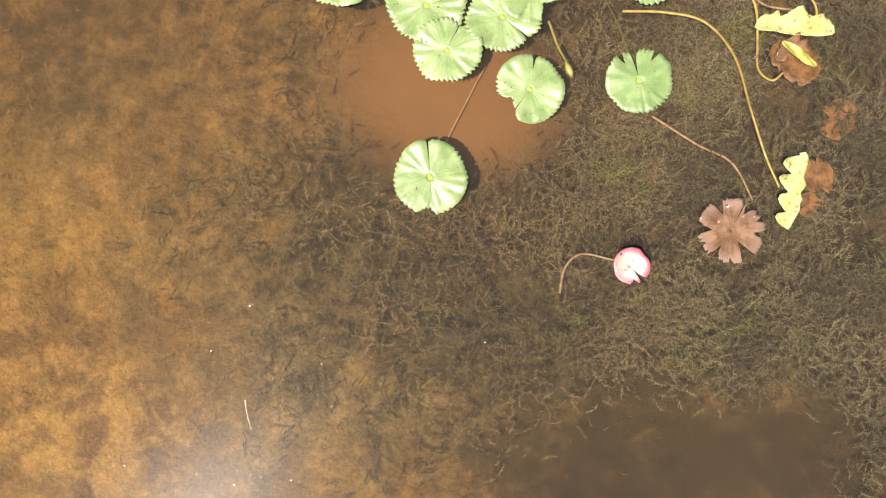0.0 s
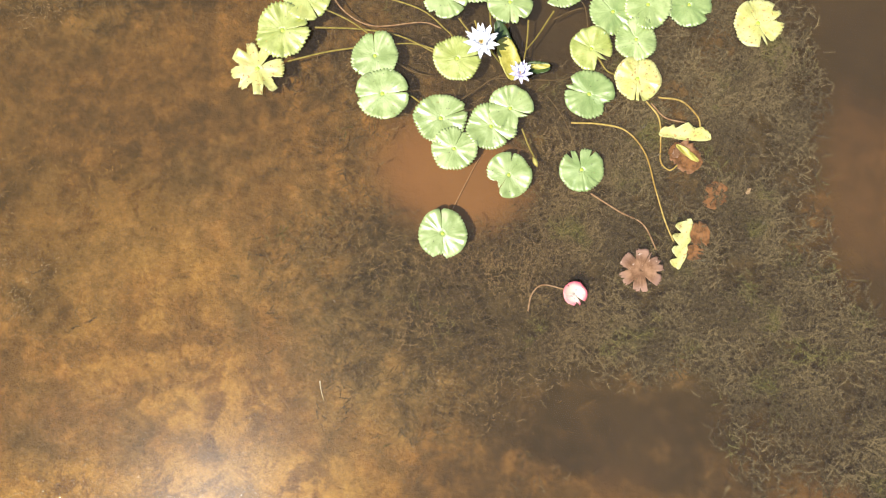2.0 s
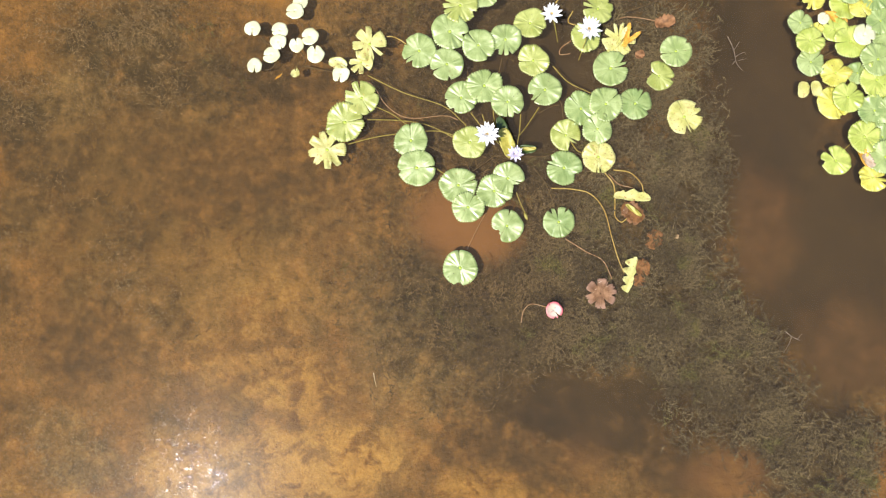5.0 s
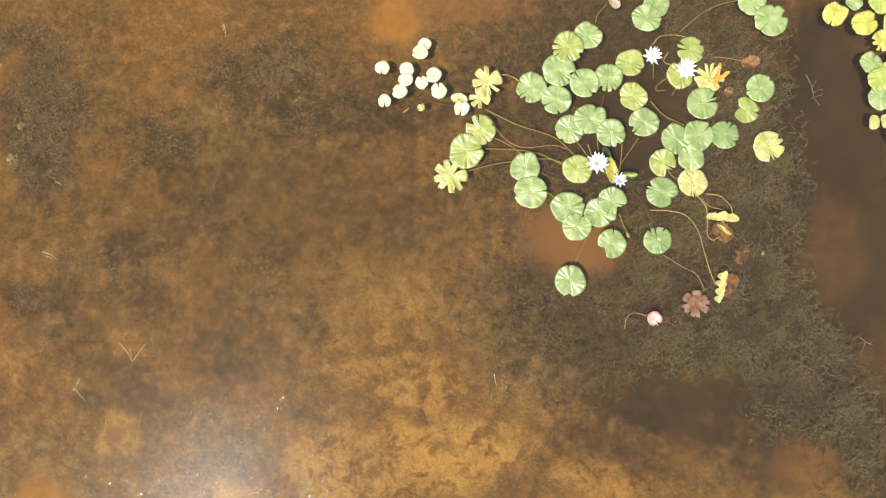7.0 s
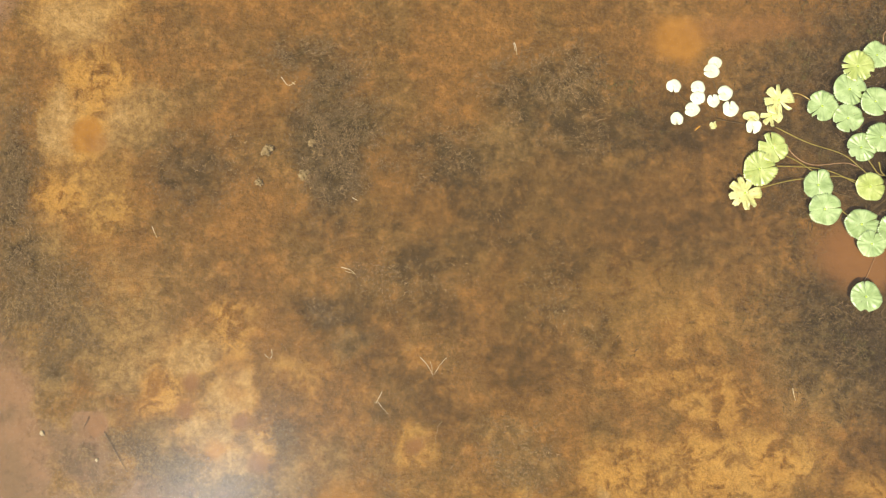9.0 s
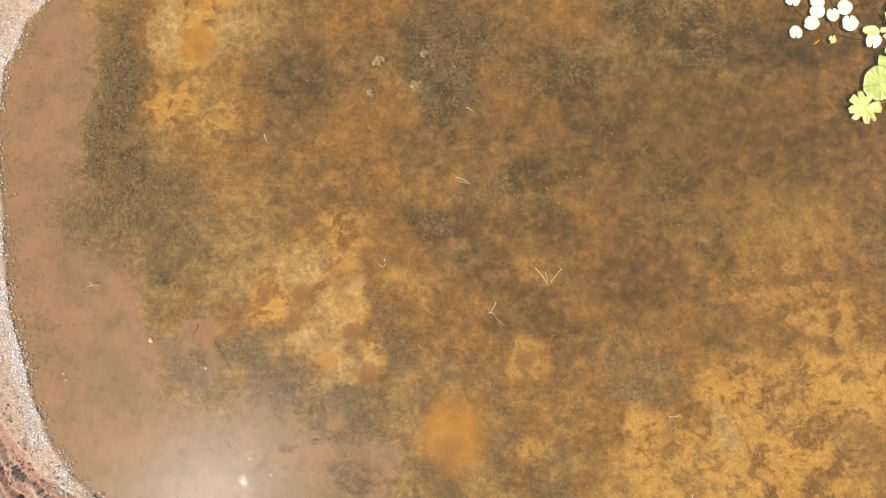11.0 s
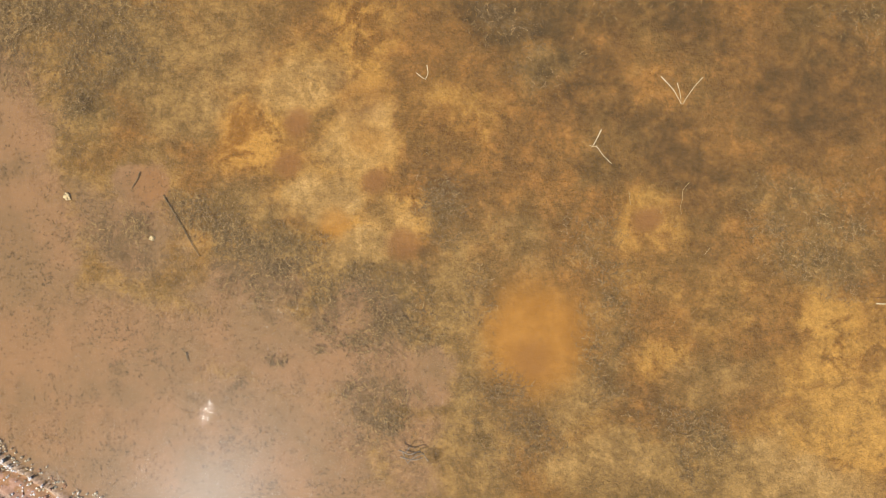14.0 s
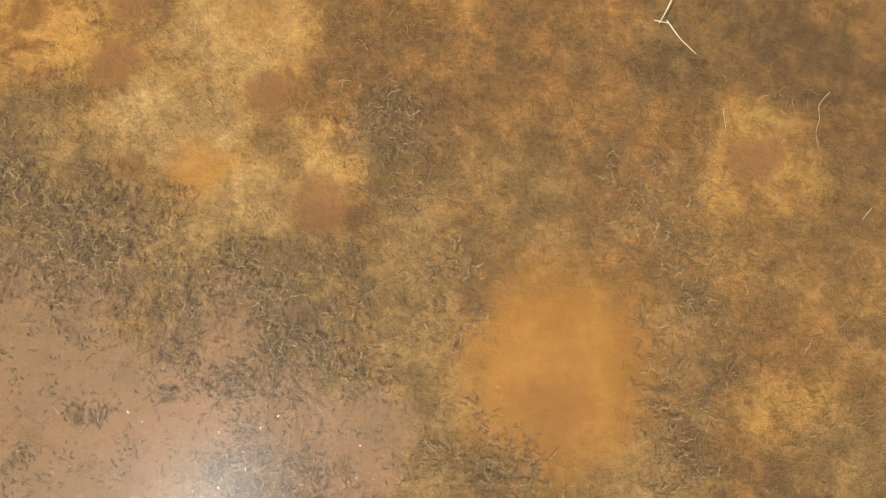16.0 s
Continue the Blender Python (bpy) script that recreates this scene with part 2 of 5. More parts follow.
PAD = {
    "green": pad_material("green_pad", (0.239, 0.308, 0.086), (0.386, 0.454, 0.171), (0.27, 0.23, 0.05), 0.35),
    "deep": pad_material("blue_green_pad", (0.198, 0.276, 0.074), (0.321, 0.391, 0.128), (0.27, 0.25, 0.08), 0.3),
    "lime": pad_material("lime_pad", (0.281, 0.317, 0.057), (0.428, 0.451, 0.126), (0.42, 0.34, 0.06), 0.6),
    "yellow": pad_material("yellow_pad", (0.420, 0.400, 0.105), (0.605, 0.570, 0.235), (0.33, 0.18, 0.05), 1.15, None, 0.6),
    "ripe": pad_material("bright_yellow_pad", (0.455, 0.425, 0.050), (0.640, 0.590, 0.130), (0.42, 0.26, 0.05), 0.9),
    "fresh": pad_material("bright_lime_pad", (0.325, 0.385, 0.055), (0.495, 0.530, 0.125), (0.42, 0.36, 0.06), 0.5),
    "pale": pad_material("pale_pad", (0.600, 0.590, 0.310), (0.760, 0.740, 0.480), (0.55, 0.45, 0.16), 0.15),
    "pink": pad_material("pink_pad", (0.500, 0.400, 0.310), (0.760, 0.660, 0.560), (0.55, 0.20, 0.20), 0.9, (0.56, 0.10, 0.13), 0.4, 0.45),
    "brown": pad_material("dead_brown_pad", (0.120, 0.055, 0.022), (0.320, 0.175, 0.092), (0.48, 0.36, 0.28), 0.6, (0.280, 0.162, 0.110), 0.25, 0.65, (0.07, 0.17)),
}
HUB = plain_material("pad_hub", (0.30, 0.40, 0.04), (0.42, 0.50, 0.08), 60.0)
STEM = {
    "olive": plain_material("olive_stem", (0.225, 0.195, 0.038), (0.380, 0.330, 0.085), 25.0, 0.4),
    "gold": plain_material("golden_stem", (0.330, 0.220, 0.045), (0.480, 0.340, 0.095), 25.0, 0.45),
    "red": plain_material("russet_stem", (0.280, 0.155, 0.085), (0.480, 0.330, 0.220), 25.0, 0.5),
    "sunk": plain_material("pale_russet_stem", (0.30, 0.17, 0.09), (0.42, 0.26, 0.15), 25.0, 0.6),
    "dim": plain_material("dark_brown_stem", (0.085, 0.060, 0.025), (0.135, 0.090, 0.038), 25.0, 0.7),
}
PETAL = plain_material("white_petal", (0.78, 0.78, 0.82), (0.86, 0.86, 0.86), 40.0, 0.5)
LILAC = plain_material("lilac_petal", (0.66, 0.60, 0.80), (0.82, 0.80, 0.86), 40.0, 0.5)
STAMEN = plain_material("stamen", (0.70, 0.45, 0.05), (0.80, 0.62, 0.12), 90.0, 0.6)
STRAW = plain_material("straw", (0.44, 0.36, 0.20), (0.64, 0.55, 0.35), 30.0, 0.5)
BARK = plain_material("wet_twig", (0.090, 0.066, 0.044), (0.210, 0.160, 0.110), 30.0, 0.6)
LEAF = {
    "brown": PAD["brown"],
    "rust": plain_material("rusty_leaf", (0.110, 0.050, 0.018), (0.290, 0.140, 0.060), 22.0),
    "yellow": PAD["yellow"],
    "gold": plain_material("golden_leaf", (0.27, 0.24, 0.035), (0.45, 0.39, 0.085), 25.0, 0.4),
    "orange": plain_material("orange_leaf", (0.480, 0.220, 0.025), (0.620, 0.380, 0.060), 25.0),
    "dark": plain_material("dark_green_leaf", (0.022, 0.045, 0.010), (0.060, 0.095, 0.022), 20.0, 0.35, 0.5),
    "pale": plain_material("bleached_leaf", (0.33, 0.235, 0.155), (0.50, 0.39, 0.28), 25.0),
}
STONE = plain_material("pale_pebble", (0.30, 0.25, 0.22), (0.70, 0.66, 0.62), 50.0, 0.55, 0.4, islands=True)
SHELL = plain_material("weathered_shell", (0.46, 0.38, 0.27), (0.66, 0.58, 0.44), 60.0, 0.5)
LUMP = plain_material("mud_lump", (0.17, 0.122, 0.062), (0.38, 0.295, 0.172), 24.0, 0.8, bump=0.8, depth=0.01)
GRASS = plain_material("bank_grass", (0.080, 0.145, 0.027), (0.340, 0.410, 0.120), 6.0, 0.5, islands=True)
LITTER = plain_material("dry_litter", (0.16, 0.10, 0.06), (0.50, 0.38, 0.25), 20.0, 0.7, islands=True)
CLOD = plain_material("red_clod", (0.16, 0.075, 0.045), (0.33, 0.18, 0.12), 20.0, 0.85, islands=True)
# glossy flecks added to give sun sparkle on the water
FLAKE = plain_material("glint_fleck", (0.090, 0.062, 0.030), (0.130, 0.090, 0.045), 30.0, 0.16, 1.0, 0.0)
DEBRIS = plain_material("dark_flecks", (0.075, 0.053, 0.031), (0.180, 0.124, 0.074), 20.0, 0.8, islands=True)

# ---- plan arithmetic: noise and zones ----
RNG = np.random.default_rng(7)
LATTICE = RNG.random((256, 256))


def lattice_noise(x, y, scale, octaves=4):
    """Smooth noise from 0 to 1 in the plan."""
    total, weight, amp = 0.0, 0.0, 1.0
    for k in range(octaves):
        u, v = np.asarray(x) * scale + 17.3 * k, np.asarray(y) * scale + 9.1 * k
        iu, iv = np.floor(u).astype(int), np.floor(v).astype(int)
        fu, fv = u - iu, v - iv
        fu, fv = fu * fu * (3 - 2 * fu), fv * fv * (3 - 2 * fv)
        c = [LATTICE[(iu + i) % 256, (iv + j) % 256] for i in (0, 1) for j in (0, 1)]
        total = total + amp * ((c[0] * (1 - fv) + c[1] * fv) * (1 - fu) + (c[2] * (1 - fv) + c[3] * fv) * fu)
        weight, amp, scale = weight + amp, amp * 0.55, scale * 2.03
    return total / weight


# the pond's edge, from the north-west round by the seen shore and on round the far side
SHORE = [(-9.5, 7.5), (-10.6, 5.0), (-11.15, 3.5), (-11.28, 3.0), (-11.52, 2.72), (-11.75, 2.1), (-11.78, 1.3), (-11.66, 0.6), (-11.62, -0.1), (-11.50, -0.8),
         (-11.28, -1.35), (-11.08, -1.9), (-10.88, -2.35), (-10.6, -2.72), (-10.13, -3.08), (-9.73, -3.29), (-9.08, -3.62), (-8.3, -3.98),
         (-6.5, -4.9), (-2.0, -6.5), (5.0, -7.5), (14.0, -5.0), (18.0, 4.0), (14.0, 13.0), (2.0, 16.0), (-6.0, 12.0)]
PATCHES = []


def patch(kind, x, y, rx, ry, turn, amount):
    PATCHES.append((kind, x, y, rx, ry, radians(turn), amount))


patch("weed", 0.80, 2.72, 1.66, 1.66, 0, 1)
patch("weed", 0.69, 0.44, 1.60, 1.26, 0, 1)
patch("weed", 2.05, 0.18, 0.73, 1.20, 20, 1)
patch("weed", 2.80, -0.59, 0.73, 0.53, -30, 1)
patch("weed", 3.35, -1.36, 0.60, 0.53, 0, 1)
patch("olive", -0.37, -0.22, 0.87, 0.73, 0, 0.7)
patch("deep", 0.73, 2.65, 0.87, 1.00, 0, 0.8)
patch("weed", 2.43, 1.70, 0.40, 1.00, 0, 1)
patch("weed", -0.75, 2.59, 0.80, 1.33, 0, 0.55)
patch("deep", 3.20, 2.24, 0.73, 2.40, 0, 1)
patch("deep", 1.38, -0.89, 1.33, 0.50, -5, 0.85)
patch("deep", 3.48, 0.18, 0.60, 0.60, 0, 0.9)
patch("deep", 0.53, -1.25, 0.80, 0.40, 0, 0.6)
patch("silt", 0.02, 1.05, 0.58, 0.44, -15, 1)
patch("silt", 3.12, 1.04, 0.40, 0.73, 0, 0.34)
patch("silt", 2.71, -1.55, 0.53, 0.33, 0, 0.45)
patch("silt", -1.22, 3.88, 0.87, 0.19, 0, 0.5)
patch("gold", -1.55, -1.62, 0.85, 0.42, 0, 0.72)
patch("gold", 0.26, -1.76, 0.60, 0.27, 0, 0.6)
patch("gold", -1.95, -0.35, 0.60, 0.33, -20, 0.45)
patch("weed", -3.77, 0.70, 0.27, 0.47, 0, 0.45)
patch("weed", -4.25, 1.38, 0.40, 0.27, 0, 0.3)
patch("deep", 2.26, -1.36, 0.67, 0.53, 0, 0.7)
patch("weed", 2.99, -0.91, 0.40, 0.60, -20, 1)
patch("deep", 3.96, 0.65, 0.91, 1.70, 0, 1)
patch("deep", 3.04, 1.96, 0.38, 1.70, 0, 1)
patch("deep", 4.78, 1.82, 0.98, 3.27, 0, 1)
patch("silt", 3.99, -0.25, 0.59, 0.59, 0, 0.3)
patch("deep", 3.79, -0.63, 0.39, 0.39, 0, 0.8)
patch("weed", -4.93, 2.29, 0.61, 0.40, 0, 0.55)
patch("weed", -2.96, 2.73, 1.15, 0.47, 0, 0.65)
patch("weed", -7.95, 2.05, 0.54, 0.34, 0, 0.4)
patch("gold", -3.71, 1.41, 0.74, 0.47, 0, 0.32)
patch("gold", -2.39, 0.27, 0.81, 0.61, 0, 0.4)
patch("gold", -1.75, -0.65, 0.61, 0.40, 0, 0.6)
patch("gold", -3.92, 0.86, 0.40, 0.34, 0, 0.4)
patch("gold", -9.58, 2.67, 0.51, 0.40, 0, 0.9)
patch("orange", -9.47, 2.53, 0.20, 0.22, 0, 0.9)
patch("gold", -9.68, 1.82, 0.27, 0.27, 0, 0.8)
patch("gold", -9.12, 1.65, 0.30, 0.34, 0, 0.6)
patch("weed", -10.35, 1.88, 0.24, 0.74, 0, 0.7)
patch("weed", -6.41, 2.59, 0.44, 1.02, 0, 0.85)
patch("weed", -6.68, 3.51, 0.51, 0.27, 0, 0.6)
patch("weed", -3.74, 3.00, 0.75, 0.58, 0, 0.75)
patch("weed", -5.19, 2.20, 0.48, 0.27, 0, 0.6)
patch("olive", -4.33, 2.44, 0.41, 0.34, 0, 0.7)
patch("weed", -5.38, 0.79, 0.61, 0.37, 0, 0.55)
patch("weed", -3.68, 0.72, 0.27, 0.54, 0, 0.5)
patch("weed", -3.21, 0.12, 0.34, 0.27, 0, 0.4)
patch("gold", -9.36, 3.16, 0.48, 0.61, 0, 0.8)
patch("orange", -9.46, 2.63, 0.19, 0.19, 0, 1)
patch("gold", -9.23, 1.82, 0.41, 0.61, 0, 0.5)
patch("gold", -9.67, 3.81, 0.27, 0.41, 0, 0.5)
patch("weed", -8.05, 2.17, 0.54, 0.48, 0, 0.5)
patch("gold", -3.33, -2.57, 0.71, 0.65, 0, 0.88)
patch("gold", -2.85, -1.65, 0.65, 0.53, 0, 0.8)
patch("gold", -2.72, -3.18, 0.77, 0.59, 0, 1)
patch("weed", -10.16, 0.67, 0.32, 0.65, 0, 0.85)
patch("deep", -5.33, 0.95, 0.44, 0.35, 0, 0.6)
patch("deep", -3.67, 1.08, 0.32, 0.27, 0, 0.5)
patch("deep", -3.16, 0.12, 0.32, 0.22, 0, 0.5)
patch("olive", -9.07, 0.74, 0.71, 0.53, 0, 0.5)
patch("tan", -11.27, 0.60, 0.56, 1.18, 0, 1)
patch("tan", -7.70, -3.56, 0.65, 0.47, 0, 1)
patch("weed", 2.20, 1.26, 0.47, 0.47, 0, 1)
patch("weed", 2.31, 0.69, 0.42, 0.57, 0, 1)
patch("weed", 2.43, 0.17, 0.49, 0.42, 0, 1)
patch("weed", 2.82, -0.23, 0.47, 0.36, 0, 1)
patch("weed", 2.73, -0.84, 0.36, 0.44, 0, 1)
patch("weed", 3.66, -1.30, 0.44, 0.39, 0, 1)
patch("weed", 3.55, -1.16, 0.59, 0.46, 0, 1)
patch("weed", 2.68, -0.80, 0.48, 0.38, 0, 0.9)
patch("olive", -3.04, -1.98, 0.15, 0.36, 40, 0.7)
patch("gold", -2.36, -2.19, 0.64, 0.57, 0, 0.85)
patch("deep", -4.77, 1.55, 1.40, 0.64, 0, 0.48)
patch("deep", -3.37, 0.58, 0.95, 0.76, 0, 0.42)
patch("deep", -2.53, 1.50, 0.83, 0.51, 0, 0.45)
patch("deep", -6.32, 1.60, 0.51, 0.32, 0, 0.4)
patch("tan", -10.31, -1.7, 0.59, 1.50, 0, 1)
patch("tan", -9.58, -2.38, 1.05, 0.59, 0, 1)
patch("tan", -8.51, -2.85, 1.05, 0.50, 0, 1)
patch("tan", -9.09, -3.26, 1.59, 0.55, 0, 1)
patch("tan", -7.91, -3.24, 0.50, 0.41, 0, 1)
patch("tan", -9.17, -0.97, 0.23, 0.20, 0, 1)
patch("tan", -7.11, -3.18, 0.32, 0.27, 0, 0.6)
patch("weed", -10.37, 0.42, 0.59, 0.32, 0, 0.8)
patch("weed", -9.72, -0.39, 0.20, 0.27, 0, 0.9)
patch("weed", -9.46, 0.37, 0.32, 0.27, 0, 0.7)
patch("weed", -9.69, 0.04, 0.41, 0.32, 0, 0.6)
patch("weed", -8.56, -1.32, 0.32, 0.27, 0, 0.8)
patch("weed", -8.18, -1.45, 0.27, 0.23, 0, 1)
patch("weed", -9.39, -1.37, 0.27, 0.23, 0, 0.6)
patch("weed", -7.49, -1.94, 0.41, 0.27, 0, 0.85)
patch("weed", -7.95, -1.77, 0.36, 0.18, 0, 0.6)
patch("weed", -7.47, -2.57, 0.23, 0.36, 0, 0.75)
patch("weed", -8.75, -1.13, 0.23, 0.18, 0, 0.6)
patch("weed", -6.5, 0.43, 0.27, 0.18, 0, 0.6)
patch("weed", -6.18, 0.01, 0.23, 0.16, 0, 0.7)
patch("weed", -6.95, -1.16, 0.18, 0.27, 0, 0.5)
patch("weed", -4.93, -2.97, 0.23, 0.23, 0, 0.7)
patch("weed", -5.24, -2.85, 0.27, 0.18, 0, 0.5)
patch("deep", -5.54, -0.46, 0.32, 0.14, 0, 0.4)
patch("weed", -4.02, -1.5, 0.41, 0.27, 0, 0.65)
patch("weed", -4.19, -1.05, 0.23, 0.14, 0, 0.5)
patch("weed", -6.39, -2.86, 0.32, 0.23, 0, 0.5)
patch("weed", -6.67, -1.93, 0.14, 0.23, 0, 0.4)
patch("weed", -5.68, -2.19, 0.18, 0.46, 0, 0.5)
patch("deep", -3.67, -0.17, 0.27, 0.27, 0, 0.4)
patch("weed", -6.57, -2.47, 0.27, 0.14, 0, 0.5)
patch("weed", -5.77, -1.47, 0.23, 0.27, 0, 0.4)
patch("olive", -9.22, 0.14, 0.46, 0.41, 0, 0.9)
patch("olive", -8.65, 0.09, 0.41, 0.27, 0, 0.7)
patch("olive", -9.01, -0.29, 0.41, 0.36, 0, 0.9)
patch("olive", -8.47, -1.08, 0.32, 0.27, 0, 0.8)
patch("olive", -7.9, -1.59, 0.36, 0.18, 0, 0.8)
patch("olive", -7.58, -1.63, 0.41, 0.18, 0, 0.8)
patch("olive", -6.85, -2.12, 0.27, 0.91, 0, 0.8)
patch("olive", -7.12, -2.3, 0.41, 0.46, 0, 0.7)
patch("olive", -6.84, -3.0, 0.59, 0.46, 0, 0.8)
patch("olive", -5.95, -2.55, 0.41, 0.27, 0, 0.7)
patch("olive", -5.59, -3.07, 0.64, 0.27, 0, 0.9)
patch("olive", -4.41, -3.22, 0.73, 0.27, 0, 0.9)
patch("olive", -7.76, -2.04, 0.46, 0.27, 0, 0.6)
patch("olive", -6.58, -1.48, 0.55, 0.27, 0, 0.5)
patch("olive", -9.4, -1.23, 0.46, 0.36, 0, 0.6)
patch("olive", -8.3, -2.14, 0.46, 0.32, 0, 0.5)
patch("olive", -4.84, -2.53, 0.41, 0.27, 0, 0.6)
patch("olive", -7.83, -0.96, 0.36, 0.23, 0, 0.8)
patch("olive", -7.59, -1.4, 0.36, 0.18, 0, 0.7)
patch("gold", -8.64, -0.24, 0.27, 0.23, 0, 0.62)
patch("gold", -7.99, -0.14, 0.46, 0.27, 0, 0.88)
patch("gold", -7.53, 0.24, 0.32, 0.27, 0, 0.70)
patch("gold", -7.56, -0.57, 0.36, 0.27, 0, 0.88)
patch("gold", -7.83, -0.94, 0.41, 0.27, 0, 0.79)
patch("gold", -7.68, -1.31, 0.36, 0.27, 0, 0.79)
patch("gold", -7.18, -1.17, 0.18, 0.23, 0, 0.88)
patch("gold", -8.4, -0.52, 0.32, 0.27, 0, 0.88)
patch("gold", -7.57, -0.1, 0.27, 0.27, 0, 0.70)
patch("gold", -7.95, -1.49, 0.27, 0.14, 0, 0.53)
patch("gold", -6.82, -0.42, 0.36, 0.27, 0, 0.44)
patch("gold", -5.36, -1.1, 0.27, 0.14, 0, 0.61)
patch("gold", -5.54, -1.33, 0.14, 0.27, 0, 0.54)
patch("gold", -5.18, -1.33, 0.18, 0.23, 0, 0.48)
patch("gold", -5.36, -1.51, 0.18, 0.14, 0, 0.48)
patch("gold", -4.08, -1.99, 0.27, 0.23, 0, 0.79)
patch("gold", -4.04, -2.34, 0.23, 0.32, 0, 0.79)
patch("gold", -4.26, -2.44, 0.27, 0.27, 0, 0.53)
patch("gold", -3.75, -2.78, 0.41, 0.50, 0, 0.79)
patch("gold", -3.64, -2.07, 0.27, 0.27, 0, 0.53)
patch("gold", -5.28, -2.36, 0.27, 0.18, 0, 0.53)
patch("gold", -5.9, -2.72, 0.27, 0.14, 0, 0.44)
patch("gold", -4.87, -1.91, 0.55, 0.27, 0, 0.37)
patch("gold", -5.73, -2.98, 0.46, 0.27, 0, 0.44)
patch("orange", -8.54, -0.53, 0.23, 0.27, 0, 0.5)
patch("orange", -7.77, -1.24, 0.15, 0.16, 0, 0.72)
patch("orange", -7.49, -0.59, 0.20, 0.17, 0, 0.5)
patch("orange", -6.23, -2.13, 0.47, 0.46, 0, 0.88)
patch("orange", -5.86, -2.26, 0.11, 0.11, 0, 0.5)
patch("silt", -8.07, -0.45, 0.11, 0.13, 0, 0.72)
patch("silt", -8.13, -0.76, 0.13, 0.10, 0, 0.72)
patch("silt", -7.45, -0.91, 0.10, 0.11, 0, 0.7)
patch("silt", -7.24, -1.42, 0.14, 0.14, 0, 0.66)
patch("silt", -5.37, -1.23, 0.12, 0.10, 0, 0.75)
patch("silt", -7.56, -0.28, 0.23, 0.20, 0, 0.4)
patch("gold", -9.61, 3.96, 0.61, 0.48, 0, 0.9)
patch("olive", -9.61, 3.96, 0.61, 0.48, 0, 0.6)
patch("gold", -9.62, 2.59, 0.34, 0.41, 0, 0.9)
patch("orange", -2.11, 3.74, 0.34, 0.31, 0, 1)
patch("gold", -1.5, -1.46, 1.02, 0.41, 0, 0.85)
patch("gold", -2.42, -1.53, 0.41, 0.34, 0, 0.7)
patch("gold", -5.49, -1.36, 0.48, 0.41, 0, 0.41)
patch("gold", -1.94, -0.34, 0.41, 0.41, 0, 0.4)
patch("silt", 3.09, 0.78, 0.48, 0.32, 0, 0.28)
patch("silt", 2.92, -1.42, 0.32, 0.22, 0, 0.24)
patch("silt", 1.26, -1.33, 0.32, 0.27, 0, 0.22)
patch("tan", -11.16, 1.31, 0.57, 2.22, 0, 1)
patch("tan", -10.73, -0.81, 0.71, 1.15, 0, 1)
patch("weed", -10.56, 1.25, 0.24, 0.74, 0, 0.7)
patch("weed", -10.37, 0.28, 0.40, 0.40, 0, 0.8)
patch("deep", -3.5, 1.49, 2.54, 1.14, 0, 0.56)
patch("gold", -2.57, -2.63, 1.34, 0.80, 0, 0.72)
patch("gold", -3.87, -3.04, 0.80, 0.53, 0, 0.6)
patch("silt", -6.24, -2.29, 0.19, 0.15, 0, 0.45)
patch("silt", -8.41, 0.04, 0.18, 0.14, 0, 0.3)
patch("deep", -4.13, -0.19, 0.57, 0.57, 0, 0.5)
patch("tan", -8.45, -1.68, 0.55, 0.27, 0, 0.7)
patch("tan", -7.66, -2.35, 0.41, 0.36, 0, 0.7)
patch("tan", -9.39, -1.33, 0.55, 0.36, 0, 0.75)
patch("tan", -7.29, -2.83, 0.41, 0.27, 0, 0.6)
patch("deep", -6.96, -2.97, 0.04, 0.04, 0, 0.7)
patch("deep", -6.41, 0.43, 0.64, 0.27, 0, 0.6)
patch("deep", -5.25, 0.39, 0.68, 0.27, 0, 0.6)
patch("olive", -7.99, -0.14, 0.46, 0.27, 0, 0.6)
patch("olive", -7.56, -0.57, 0.36, 0.27, 0, 0.55)
patch("olive", -7.32, -1.21, 0.27, 0.23, 0, 0.5)
patch("gold", -2.83, 0.77, 0.86, 0.48, 0, 0.45)
patch("gold", -2.64, 0.07, 0.86, 0.43, 0, 0.42)
patch("gold", -3.81, 1.88, 0.43, 0.32, 0, 0.36)
patch("deep", 1.74, -0.76, 0.70, 0.32, 0, 0.7)
patch("gold", -2.6, -0.28, 0.63, 0.46, 0, 0.4)
patch("silt", -9.17, -0.97, 0.20, 0.19, 0, 0.5)
patch("tan", -8.49, -2.09, 0.56, 0.34, 0, 0.9)
patch("tan", -7.91, -2.31, 0.56, 0.28, 0, 0.9)
patch("tan", -8.36, -1.69, 0.42, 0.23, 0, 0.75)
patch("tan", -7.63, -1.97, 0.34, 0.23, 0, 0.72)
patch("tan", -7.2, -2.36, 0.37, 0.23, 0, 0.8)
patch("weed", -8.73, -1.93, 0.07, 0.06, 0, 0.95)
patch("weed", -8.41, -2.51, 0.08, 0.07, 0, 0.95)
patch("weed", -8.18, -2.26, 0.08, 0.06, 0, 0.8)
patch("weed", -7.9, -2.27, 0.05, 0.05, 0, 0.75)
patch("deep", -5.1, -0.83, 0.48, 0.36, 0, 0.5)
patch("gold", -9.86, 2.67, 0.27, 0.47, 0, 0.9)
patch("olive", -9.86, 2.67, 0.30, 0.51, 0, 0.7)
patch("gold", -9.52, 2.89, 0.61, 0.34, 0, 0.8)
patch("gold", -9.75, 1.75, 0.40, 0.27, 0, 0.8)
patch("gold", -9.15, 1.69, 0.40, 0.34, 0, 0.55)
patch("orange", -9.47, 2.53, 0.30, 0.30, 0, 0.6)
